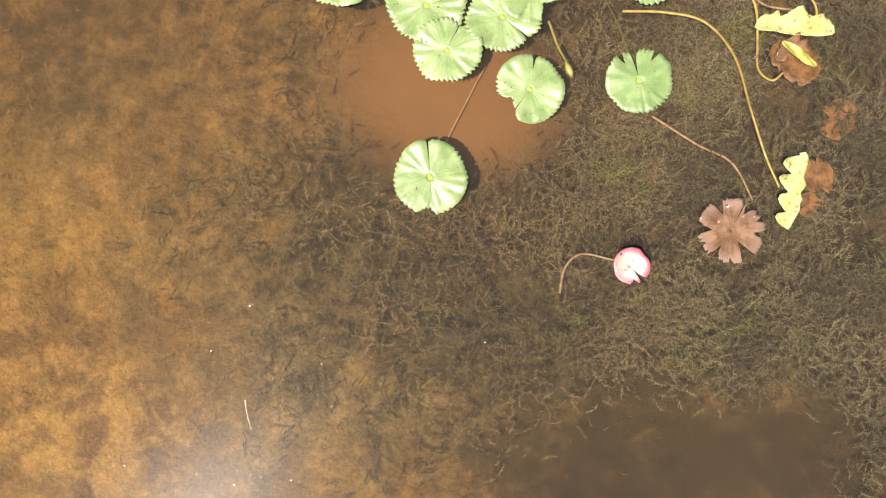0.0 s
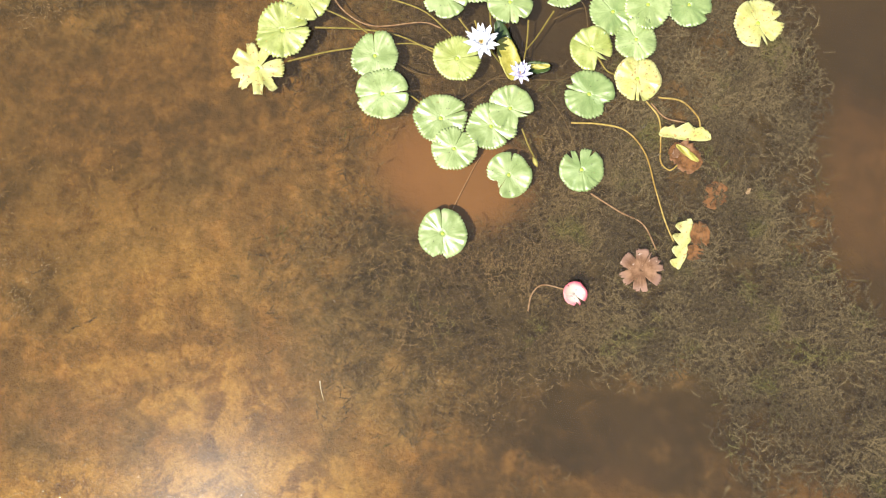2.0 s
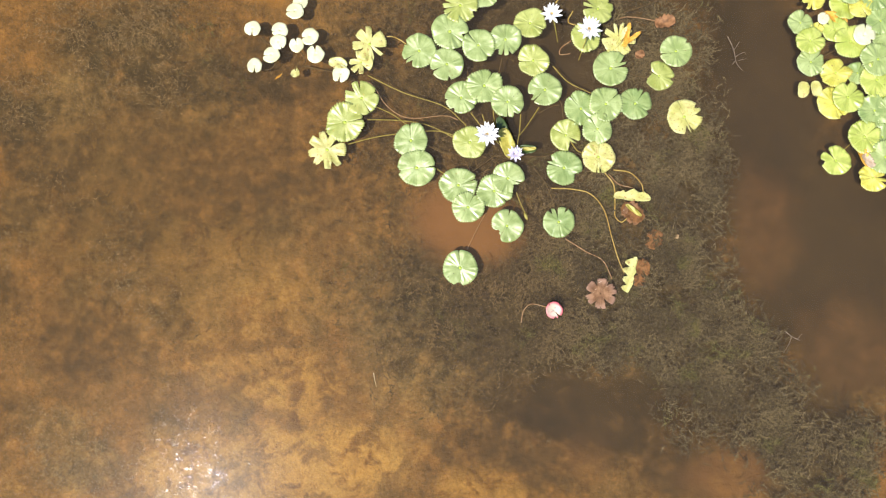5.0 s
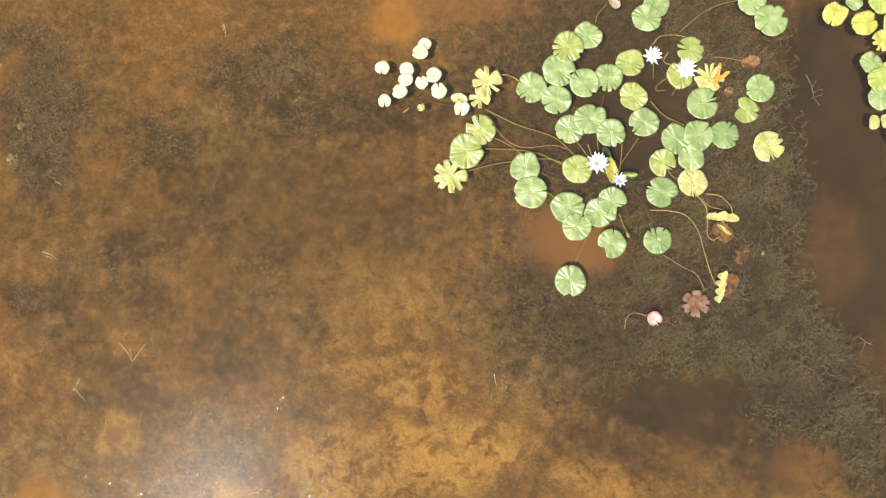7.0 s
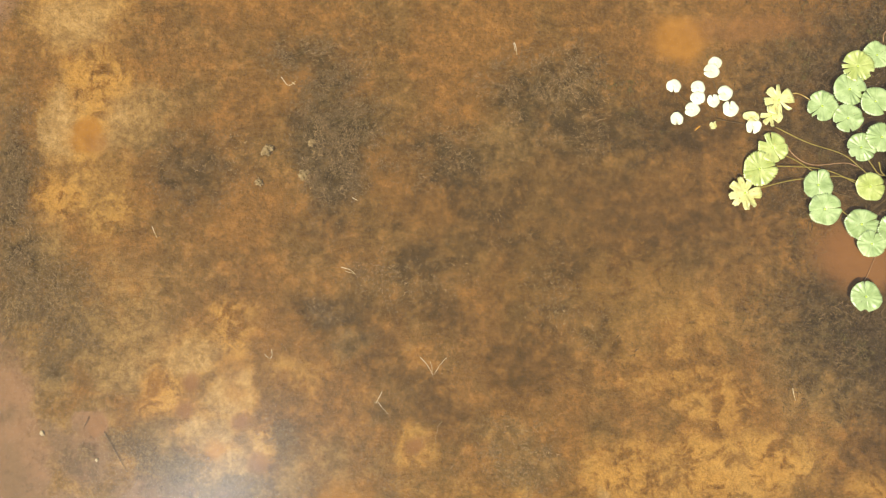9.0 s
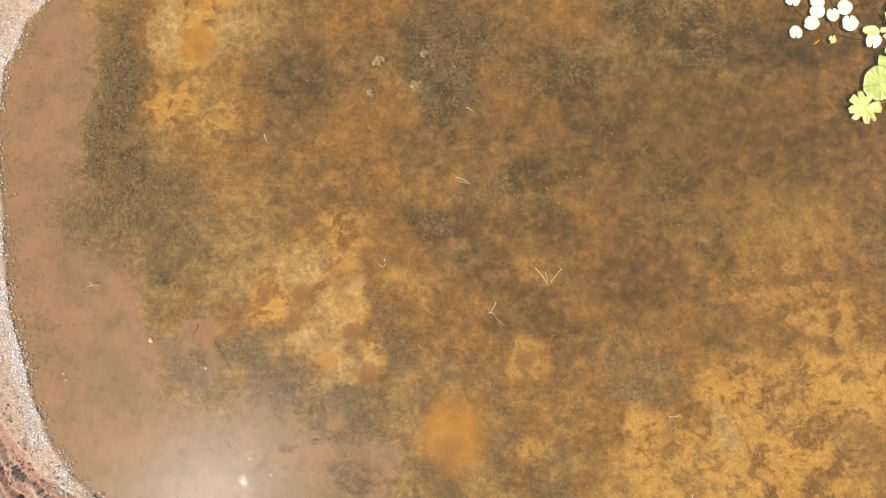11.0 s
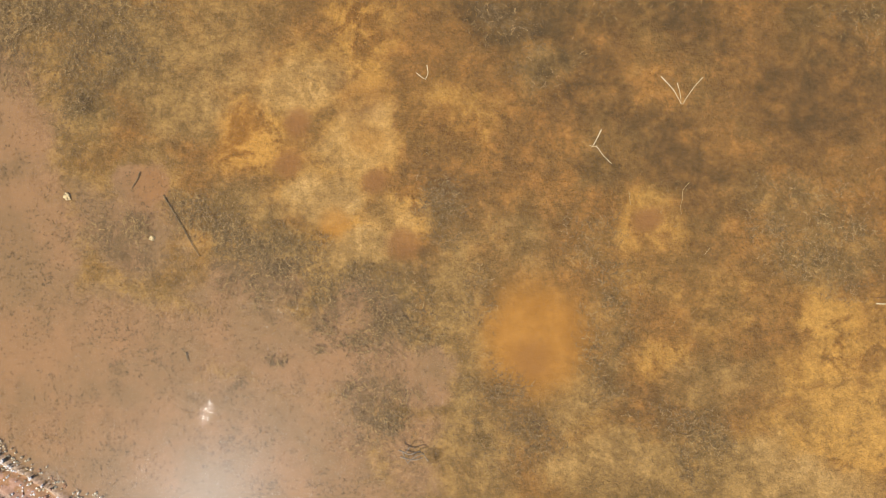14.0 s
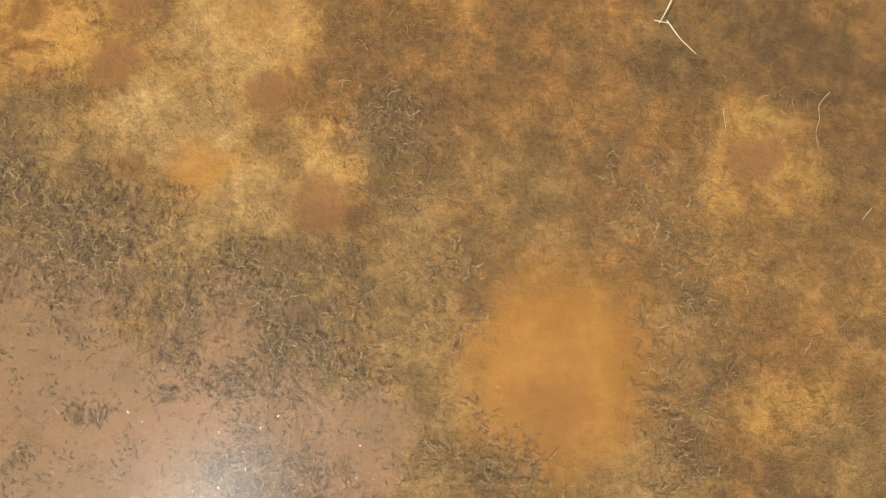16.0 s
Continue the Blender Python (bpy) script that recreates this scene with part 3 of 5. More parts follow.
patch("silt", -9.32, 2.47, 0.16, 0.13, 0, 0.5)
patch("olive", -8.88, 2.68, 0.54, 0.40, 0, 0.75)
patch("olive", -8.68, 2.96, 0.54, 0.27, 0, 0.6)
patch("weed", -10.36, 2.03, 0.30, 0.88, 0, 0.7)
patch("olive", -9.99, 0.98, 0.54, 0.54, 0, 0.8)
patch("weed", -9.69, 0.5, 0.54, 0.34, 0, 0.75)
patch("weed", -9.5, 0.78, 0.40, 0.27, 0, 0.5)
patch("olive", -9.0, 0.31, 0.81, 0.40, 0, 0.6)
patch("deep", -8.1, 2.19, 0.61, 0.54, 0, 0.52)
patch("weed", -6.24, 2.7, 0.47, 0.47, 0, 0.95)
patch("weed", -6.37, 2.0, 0.40, 0.40, 0, 0.85)
patch("deep", -6.56, 1.44, 0.40, 0.34, 0, 0.45)
patch("weed", -4.86, 2.22, 0.34, 0.27, 0, 0.75)
patch("weed", -5.21, 2.36, 0.34, 0.20, 0, 0.55)
patch("deep", -5.33, 0.97, 0.40, 0.34, 0, 0.5)
patch("deep", -6.48, 0.48, 0.40, 0.27, 0, 0.5)
patch("deep", -5.93, -0.05, 0.40, 0.27, 0, 0.5)
patch("weed", -4.19, -1.22, 0.40, 0.27, 0, 0.6)
patch("deep", -1.88, 2.74, 1.01, 0.54, 0, 0.5)
patch("deep", -7.07, 2.77, 0.40, 0.34, 0, 0.4)
patch("deep", -3.23, 2.73, 0.67, 0.40, 0, 0.45)
patch("gold", -5.36, -1.08, 0.20, 0.07, 0, 0.8)
patch("gold", -5.54, -1.29, 0.07, 0.20, 0, 0.75)
patch("gold", -5.2, -1.31, 0.08, 0.18, 0, 0.62)
patch("gold", -5.41, -1.47, 0.14, 0.06, 0, 0.62)


def shore_distance(x, y):
    """Metres from the pond's edge, positive in the water."""
    x, y = np.asarray(x, float), np.asarray(y, float)
    best, inside = np.full(x.shape, 1e9), np.zeros(x.shape, bool)
    for (ax, ay), (bx, by) in zip(SHORE, SHORE[1:] + SHORE[:1]):
        dx, dy = bx - ax, by - ay
        s = np.clip(((x - ax) * dx + (y - ay) * dy) / (dx * dx + dy * dy), 0, 1)
        best = np.minimum(best, np.hypot(x - ax - s * dx, y - ay - s * dy))
        if ay != by:
            inside ^= ((ay > y) != (by > y)) & (x < (bx - ax) * (y - ay) / (by - ay) + ax)
    return np.where(inside, best, -best)


def zone(kind, x, y, grow=1.0):
    """How much of one kind of bottom lies at these places, 0 to 1."""
    far_warp, near_warp = (0.11, 0.06) if kind in ("silt", "orange") else (0.32, 0.26)
    wx = x + far_warp * (lattice_noise(x, y, 1.1) - 0.5) + near_warp * (lattice_noise(x + 7, y, 4.5) - 0.5)
    wy = y + far_warp * (lattice_noise(x + 40, y, 1.1) - 0.5) + near_warp * (lattice_noise(x, y + 7, 4.5) - 0.5)
    flat_x, flat_y, total = np.ravel(wx), np.ravel(wy), np.zeros(np.size(x))
    for k, px, py, rx, ry, turn, amount in PATCHES:
        if k == kind:
            reach = 1.45 * grow * max(rx, ry)
            near = np.flatnonzero((np.abs(flat_x - px) < reach) & (np.abs(flat_y - py) < reach))
            u, v = flat_x[near] - px, flat_y[near] - py
            u, v = u * math.cos(turn) + v * math.sin(turn), v * math.cos(turn) - u * math.sin(turn)
            far = np.sqrt((u / rx) ** 2 + (v / ry) ** 2) / grow
            total[near] = np.maximum(total[near], amount * np.clip((1.45 - far) / 0.9, 0, 1))
    return total.reshape(np.shape(x))


# the wet channel of a wheel track, and the cracks along its rims and behind it
CHANNEL = ((-12.34, -1.31), (-11.93, -1.61), (-11.66, -1.92), (-11.45, -2.23), (-11.14, -2.6), (-10.74, -2.9), (-10.29, -3.13), (-9.65, -3.48), (-9.15, -3.72), (-8.12, -4.16))
CRACK = ((-12.11, -1.81), (-11.7, -2.27), (-11.49, -2.54), (-11.29, -2.8), (-11.03, -3.01), (-10.64, -3.21), (-10.19, -3.49), (-9.8, -3.73), (-8.98, -4.18))
RIMS = [tuple((x - 0.62 * back, y - 0.78 * back) for x, y in CHANNEL) for back in (-0.075, 0.085)]
CRACKS = [*RIMS, CRACK, tuple((x - 0.07, y - 0.10) for x, y in CRACK[:5])]


def rut_distance(x, y, line):
    best = np.full(np.shape(x), 1e9)
    for (ax, ay), (bx, by) in zip(line, line[1:]):
        dx, dy = bx - ax, by - ay
        s = np.clip(((x - ax) * dx + (y - ay) * dy) / (dx * dx + dy * dy), 0, 1)
        best = np.minimum(best, np.hypot(x - ax - s * dx, y - ay - s * dy))
    return best


def ground_height(x, y):
    """Height of the pond bed and the bank."""
    x, y = np.asarray(x, float), np.asarray(y, float)
    d = shore_distance(x, y) + 0.10 * (lattice_noise(x, y, 2.5) - 0.5)
    bed = -0.015 - 0.055 * np.clip(d / 1.2, 0, 1) - 0.05 * np.clip((d - 1.2) / 2.0, 0, 1) - 0.02 * np.clip((d - 3) / 5, 0, 1)
    bed = bed - 0.03 * zone("weed", x, y) * np.clip((x + 2.5) / 2.0, 0, 1) - 0.07 * zone("deep", x, y)
    bed = bed + 0.05 * zone("silt", x, y) * np.clip((x + 2.5) / 2.0, 0, 1)
    bed = bed - 0.5 * np.clip((d - 9) / 8, 0, 1)
    bed = bed + 0.022 * (lattice_noise(x, y, 6.0) - 0.5) * np.clip(d, 0, 1)
    rise = -d
    land = 0.01 + 0.10 * np.clip(rise, 0, 3) + 0.02 * np.clip(rise - 3, 0, 400) ** 0.5
    land = land + 0.02 * (lattice_noise(x, y, 9.0) - 0.5) + 0.6 * (lattice_noise(x, y, 0.05) - 0.3) * np.clip((rise - 6) / 20, 0, 1)
    wx, wy = x + 0.10 * (lattice_noise(x, y, 3.2, 5) - 0.5), y + 0.10 * (lattice_noise(x, y + 9, 3.2, 5) - 0.5)
    land = land - 0.034 * np.exp(-(rut_distance(wx, wy, CHANNEL) / 0.062) ** 4)
    for line in CRACKS:
        r = rut_distance(x + 0.16 * (lattice_noise(x + 3 * line[0][0], y, 3.2, 5) - 0.5), y + 0.16 * (lattice_noise(x, y + 3 * line[0][0], 3.2, 5) - 0.5), line)
        broken = np.clip(6.0 * lattice_noise(x, y + 5 * line[0][1], 2.6, 4) - 2.3, 0.0, 1.2)
        land = land + (-0.045 * np.exp(-(r / 0.017) ** 2) + 0.014 * np.exp(-((r - 0.05) / 0.03) ** 2)) * broken
    land = land + 0.10 * np.clip(lattice_noise(x, y, 13.0, 3) - 0.52, 0, 1) * np.clip(rise * 3, 0, 1)
    return np.where(d > 0, bed, np.maximum(land, np.where(rise > 0.3, 0.012, -0.02)))


# ---- mesh helpers ----
def mesh_from(name, verts, faces, material, smooth=True):
    """A mesh from arrays of places and of triangles or quads."""
    verts, faces = np.asarray(verts, np.float32), np.asarray(faces, np.int32)
    me = bpy.data.meshes.new(name)
    me.vertices.add(len(verts))
    me.vertices.foreach_set("co", verts.ravel())
    k = faces.shape[1]
    me.loops.add(faces.size)
    me.loops.foreach_set("vertex_index", faces.ravel())
    me.polygons.add(len(faces))
    me.polygons.foreach_set("loop_start", np.arange(0, faces.size, k, dtype=np.int32))
    me.polygons.foreach_set("use_smooth", np.full(len(faces), smooth))
    me.update(calc_edges=True)
    me.materials.append(material)
    return me


def part(name, data, parent, label=""):
    ob = new(name, data)
    ob.parent = parent
    return tagged(ob, label)


def holder(name, x, y, z, turn=0.0):
    ob = new(name)
    ob.empty_display_size = 0.05
    ob.matrix_world = pose(x, y, z, 0, 0, turn)
    return ob


def tube(points, radii, sides=6):
    """Places and quads of a round, tapering tube along a line."""
    pts = np.asarray(points, float)
    way = np.gradient(pts, axis=0)
    way /= np.linalg.norm(way, axis=1)[:, None] + 1e-9
    side = np.cross(way, (0.03, 0.05, 1.0))
    side /= np.linalg.norm(side, axis=1)[:, None] + 1e-9
    up = np.cross(side, way)
    a = np.linspace(0, 2 * np.pi, sides, endpoint=False)
    ring = side[:, None] * np.cos(a)[None, :, None] + up[:, None] * np.sin(a)[None, :, None]
    verts = (pts[:, None] + ring * np.asarray(radii)[:, None, None]).reshape(-1, 3)
    quads = [(i * sides + j, i * sides + (j + 1) % sides, (i + 1) * sides + (j + 1) % sides, (i + 1) * sides + j) for i in range(len(pts) - 1) for j in range(sides)]
    return verts, np.array(quads)


def smooth_line(points, steps=6):
    """A Catmull-Rom curve through plan or space points."""
    p = np.asarray(points, float)
    if len(p) == 2:
        p = np.array([p[0], (p[0] + p[1]) / 2, p[1]])
    q = np.vstack([2 * p[0] - p[1], p, 2 * p[-1] - p[-2]])
    out = []
    for i in range(1, len(q) - 2):
        for s in np.linspace(0, 1, steps, endpoint=False):
            a, b, c, d = q[i - 1], q[i], q[i + 1], q[i + 2]
            out.append(0.5 * (2 * b + (c - a) * s + (2 * a - 5 * b + 4 * c - d) * s * s + (3 * b - a - 3 * c + d) * s ** 3))
    return np.vstack(out + [p[-1]])


# ---- pond bed and bank: one sheet to the horizon ----
def steps_out(low, high, fine, far):
    """Grid lines: fine from low to high, then ever wider out to far."""
    mid = np.arange(low, high + fine / 2, fine)
    out, s = [], fine
    x = mid[-1]
    while x < far:
        s *= 1.3
        x += s
        out.append(x)
    tail = np.array(out)
    return np.concatenate([low - (tail[::-1] - mid[-1]), mid, tail])


def build_ground():
    gx, gy = steps_out(-12.4, 5.0, 0.040, 900), steps_out(-4.3, 4.6, 0.040, 900)
    gx = np.sort(np.concatenate([gx, np.arange(-12.380, -9.2, 0.040)]))
    gy = np.sort(np.concatenate([gy, np.arange(-4.280, -1.2, 0.040)]))
    x, y = [a.ravel() for a in np.meshgrid(gx, gy)]
    z = ground_height(x, y)
    w, h = len(gx), len(gy)
    i = np.arange(w * h).reshape(h, w)
    quads = np.stack([i[:-1, :-1], i[:-1, 1:], i[1:, 1:], i[1:, :-1]], -1).reshape(-1, 4)
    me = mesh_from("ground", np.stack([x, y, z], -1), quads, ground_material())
    d = shore_distance(x, y) + 0.10 * (lattice_noise(x, y, 2.5) - 0.5)
    zones = {k: zone(k, x, y) for k in ("gold", "weed", "silt", "tan", "deep", "orange", "olive")}
    west = np.clip((-2.6 - x) / 0.8, 0, 1) * np.clip((1.1 - y) / 0.6, 0, 1)
    zones["olive"] = np.maximum(zones["olive"], 0.95 * zones["weed"] * west)
    zones["weed"] = zones["weed"] * (1 - 0.55 * west) * np.where(x < -2.6, 0.92, 1.0)
    zones["olive"] = np.maximum(zones["olive"], 0.9 * zone("tan", x, y, 1.45))
    zones["bank"] = np.clip(0.5 - d / 0.10, 0, 1)
    zones["tan"] = np.maximum(zones["tan"], np.clip(1.2 - d / 0.6, 0, 1))
    for k in ("gold", "weed", "olive"):
        zones[k] = zones[k] * np.clip(d * 2, 0, 1)
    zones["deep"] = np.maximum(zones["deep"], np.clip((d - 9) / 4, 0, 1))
    for name, keys in (("zone_a", ("gold", "weed", "silt", "orange")), ("zone_b", ("tan", "deep", "bank", "olive"))):
        layer = me.attributes.new(name, "FLOAT_COLOR", "POINT")
        layer.data.foreach_set("color", np.stack([zones[k] for k in keys], -1).astype(np.float32).ravel())
    trodden = np.exp(-(rut_distance(x, y, CRACK[:5]) / 0.16) ** 2) * 0.75
    rut = np.maximum(np.exp(-(rut_distance(x, y, CHANNEL) / 0.085) ** 4), trodden)
    me.attributes.new("rut", "FLOAT", "POINT").data.foreach_set("value", np.clip(rut, 0, 1).astype(np.float32))
    return tagged(new("ground", me), "muddy pond bottom with orange algae mats and a red earth bank", "ground", kind="structure")


ground = build_ground()
water_mesh = mesh_from("water", [(-16, -12, 0), (24, -12, 0), (24, 20, 0), (-16, 20, 0)], [(0, 1, 2, 3)], water_material(), False)
water = tagged(new("water", water_mesh), "still, shallow, brownish pond water with a soft sun glint", "water", kind="structure")


# ---- lily pads ----
PADS = []
PAD_WORDS = {"green": "fresh green scalloped lily pad floating flat on the water", "deep": "blue-green scalloped lily pad floating on the water",
             "lime": "lime-green lily pad turning yellow, floating on the water", "yellow": "yellowed, spotted lily pad with a worn edge on the water",
             "pale": "small pale cream-yellow lily pad floating on the water", "pink": "small curled pink and white lily pad on the water",
             "brown": "dead brown lobed lily pad lying in the water"}


def pad(x, y, r, notch, gap, kind, cuts=()):
    """A floating lily pad: toothed rim, slit towards notch (degrees), bites cut out of the rim (angle, half width, depth)."""
    rnd = random.Random(int(1000 * (x + 50) + 7919 * (y + 50)))
    small = kind in ("pale", "pink")
    over = sum(1 for px, py, pr in PADS if math.hypot(px - x, py - y) < 0.92 * (pr + r))
    PADS.append((x, y, r))
    lift = 0.012 + 0.013 * min(over, 5)
    na, nr = (72, 4) if small else (216, 7)
    half = 0.010
    th = radians(notch) + np.linspace(half, 2 * np.pi - half, na)
    spread = np.linspace(1, -1, na)
    spread = np.sign(spread) * np.clip(np.abs(spread) * 2.2 - 1.2, 0, 1) ** 2
    rag = 0.012 if kind != "brown" else 0.05
    rim = np.ones(na)
    phase = [rnd.uniform(0, 6.28) for _ in range(8)]
    for k, amp in ((2, 0.035), (3, 0.028), (5, 0.02), (7, 0.014)):
        rim += amp * np.sin(k * th + phase[k])
    teeth = 0 if small else (0.075 if kind != "brown" else 0.10)
    count = rnd.randint(37, 45)
    saw = np.abs(((th * count / (2 * np.pi) + phase[0]) % 1.0) - 0.5) * 2
    tooth = np.floor(th * count / (2 * np.pi) + phase[0]).astype(int) % 61
    rim += teeth * (saw - 0.5) * np.array([rnd.uniform(0.5, 1.5) for _ in range(61)])[tooth] + rag * np.array([rnd.uniform(-1, 1) for _ in range(na)]) * (0 if small else 1)
    ends = np.minimum(th - th[0], th[-1] - th) / radians(14)
    rim *= 1 - 0.10 * np.clip(1 - ends, 0, 1) ** 2
    for angle, wide, deep in cuts:
        off = np.abs((th - radians(angle) + np.pi) % (2 * np.pi) - np.pi) / radians(wide)
        ragged = np.array([rnd.uniform(-0.12, 0.12) for _ in range(na)])
        rim = np.minimum(rim, 1 - deep * np.clip(1 - off ** 1.4, 0, 1) + ragged * (off < 1) * 0.5)
    rim = np.clip(rim, 0.16, 1.2)
    rho = np.linspace(0, 1, nr + 1)[1:] ** 0.9
    rr = np.concatenate([[0.03], rho])[:, None] * rim[None, :] * r
    s = rr / r
    start = 0.10 if gap >= 14 else 0.45
    open_by = radians(gap) / 2 * np.clip((s - start) / (1 - start), 0, 1)
    turned = th[None, :] + spread[None, :] * open_by
    px, py = rr * np.cos(turned), rr * np.sin(turned)
    wave = 0.0 if small else 0.4 if kind == "brown" else 1.0
    pleats = rnd.randint(10, 14)
    folds = pleats * th + 1.3 * np.sin(2 * th + phase[6]) + 0.8 * np.sin(5 * th + phase[7])
    folds = folds[None, :] + 1.1 * (s - 0.6) * np.sin(3 * th + phase[5])[None, :]
    sharp = 0.75 * np.sin(folds + phase[1]) + 0.35 * np.sin(0.5 * folds + phase[6])
    sharp = sharp * (0.35 + 1.3 * lattice_noise(30 + 6 * x + px, 30 + 4 * y + py, 7.0, 2))
    z = wave * r / 0.18 * 0.0165 * np.clip(s - 0.42, 0, 1) * (1.25 - 0.45 * s ** 2) * sharp * (0.62 + 0.38 * np.sin(2 * th + phase[2]))
    z = z + wave * 0.009 * s * np.sin(3 * th + phase[3]) + 0.004 * s ** 2 * np.sin(th + phase[4])
    z = z - 0.006 * np.exp(-(np.sin(th - radians(notch)) / 0.10) ** 2) * s * wave
    dent = lattice_noise(20 + px * 1.0 + 7 * x, 20 + py + 5 * y, 10.0, 3)
    z = z + wave * 0.040 * s * (dent - 0.5) + wave * 0.006 * s * np.abs(lattice_noise(px + 3 * x, py, 9.0, 1) - 0.5)
    if kind in ("yellow", "brown"):
        z = z + 0.010 * s ** 3 * np.sin(5 * th + phase[5])
    if kind == "pink":
        z = z + 0.03 * s ** 2
    z = np.maximum(z, -lift + 0.003)
    top = np.stack([px, py, z], -1).reshape(-1, 3)
    thick = 0.0025
    low = top - (0, 0, thick)
    n = len(top)
    i = np.arange(n).reshape(nr + 1, na)
    up = np.stack([i[:-1, :-1], i[1:, :-1], i[1:, 1:], i[:-1, 1:]], -1).reshape(-1, 4)
    edge = np.concatenate([i[-1, :], i[::-1, -1], i[0, ::-1], i[:, 0]])
    a, b = edge[:-1], edge[1:]
    ok = a != b
    skirt = np.stack([a, a + n, b + n, b], -1)[ok]
    verts, faces = np.vstack([top, low]), np.vstack([up, up[:, ::-1] + n, skirt])
    thing = holder("lily_pad", x, y, lift)
    part("blade", mesh_from("blade", verts, faces, PAD[{"yellow": "ripe", "lime": "fresh"}.get(kind, kind) if x > 3 else kind]), thing)
    if kind not in ("brown", "pink"):
        hr = 0.07 * r if small else 0.085 * r
        ca = np.linspace(0, 2 * np.pi, 10, endpoint=False)
        hv = [(0, 0, 0.006)] + [(hr * 0.6 * math.cos(q), hr * 0.6 * math.sin(q), 0.0045) for q in ca] + [(hr * math.cos(q), hr * math.sin(q), -0.001) for q in ca]
        hf = [(0, 1 + j, 1 + (j + 1) % 10) for j in range(10)]
        for j in range(10):
            k = (j + 1) % 10
            hf += [(1 + j, 11 + j, 11 + k), (1 + j, 11 + k, 1 + k)]
        part("hub", mesh_from("hub", hv, hf, PAD["pale"] if small else HUB), thing, "yellow-green centre of the pad")
    return tagged(thing, PAD_WORDS[kind], "lily pad", {"pale": "small pale pads"}.get(kind, "lily pads"))


# the main lily bed
pad(0.99, 3.85, 0.157, 200, 4, "green", ((60, 20, 0.3),))
pad(0.87, 3.69, 0.171, 60, 5, "green")
pad(2.11, 3.88, 0.164, 300, 5, "green")
pad(2.32, 3.65, 0.197, 225, 3, "green", ((20, 14, 0.35), (75, 10, 0.25)))
pad(0.18, 3.48, 0.164, 30, 3, "green")
pad(-0.06, 3.34, 0.190, 190, 6, "lime", ((165, 6, 0.5), (215, 5, 0.4), (330, 9, 0.2)))
pad(-0.17, 3.06, 0.197, 320, 3, "green", ((345, 12, 0.3),))
pad(-0.49, 2.86, 0.184, 215, 5, "green", ((150, 10, 0.2), (235, 12, 0.3)))
pad(-0.20, 2.71, 0.177, 205, 8, "green", ((280, 6, 0.3),))
pad(0.13, 2.91, 0.177, 130, 3, "green", ((310, 10, 0.2),))
pad(0.41, 2.97, 0.171, 262, 9, "green", ((235, 14, 0.3), (285, 7, 0.3)))
pad(0.67, 3.15, 0.164, 330, 2, "lime")
pad(0.70, 2.75, 0.164, 182, 4, "lime")
pad(0.82, 2.44, 0.177, 225, 5, "green", ((205, 13, 0.3),))
pad(-0.05, 2.36, 0.171, 330, 3, "green", ((235, 10, 0.25), (190, 8, 0.15)))
pad(0.19, 2.48, 0.184, 60, 3, "green")
pad(0.43, 2.31, 0.171, 270, 4, "green", ((300, 10, 0.2),))
pad(1.38, 3.30, 0.164, 175, 16, "lime", ((150, 10, 0.6), (30, 12, 0.25), (345, 10, 0.2)))
pad(1.25, 3.00, 0.157, 100, 3, "lime")
pad(1.59, 2.97, 0.177, 90, 14, "yellow", ((60, 14, 0.7), (120, 16, 0.6), (20, 12, 0.5), (165, 12, 0.5), (330, 14, 0.4)))
pad(1.50, 2.66, 0.190, 10, 14, "green", ((28, 12, 0.4),))
pad(2.18, 2.84, 0.171, 190, 3, "green", ((40, 9, 0.2),))
pad(2.00, 2.58, 0.157, 150, 20, "lime", ((165, 40, 0.5), (345, 12, 0.25)))
pad(2.25, 2.15, 0.184, 300, 12, "yellow", ((10, 12, 0.4), (285, 14, 0.5), (40, 8, 0.3)))
pad(1.19, 2.24, 0.177, 130, 2, "deep")
pad(1.75, 2.29, 0.171, 55, 8, "deep", ((75, 8, 0.2), (330, 10, 0.2)))
pad(1.44, 2.28, 0.177, 40, 2, "green")
pad(1.35, 2.02, 0.157, 120, 5, "green")
pad(1.03, 1.96, 0.164, 330, 14, "lime", ((305, 28, 0.55),))
pad(1.01, 1.62, 0.184, 165, 4, "deep", ((150, 10, 0.25), (325, 24, 0.3)))
pad(1.36, 1.73, 0.171, 262, 4, "yellow", ((275, 5, 0.4),))
pad(0.95, 1.06, 0.164, 100, 14, "deep", ((125, 8, 0.4), (60, 5, 0.3)))
pad(0.42, 1.02, 0.171, 235, 5, "green", ((215, 34, 0.45), (80, 3, 0.4)))
pad(-0.57, 1.91, 0.177, 95, 2, "green")
pad(-0.51, 1.62, 0.197, 5, 4, "green", ((190, 10, 0.15),))
pad(-0.08, 1.44, 0.190, 20, 2, "green")
pad(0.02, 1.21, 0.164, 65, 2, "green")
pad(0.29, 1.38, 0.177, 320, 3, "green")
pad(0.43, 1.51, 0.171, 340, 10, "green", ((315, 32, 0.5),))
pad(-0.06, 0.59, 0.184, 95, 2, "green", ((265, 15, 0.2),))
pad(0.04, 1.89, 0.171, 10, 3, "lime")
pad(-1.09, 2.36, 0.184, 300, 4, "lime", ((140, 14, 0.5), (100, 4, 0.6), (20, 12, 0.2)))
pad(-1.26, 2.10, 0.203, 10, 3, "lime")
pad(-1.44, 1.81, 0.203, 40, 30, "yellow", ((85, 13, 0.4), (125, 9, 0.3), (170, 12, 0.35), (212, 9, 0.25), (250, 14, 0.5), (292, 10, 0.35), (330, 14, 0.4)))
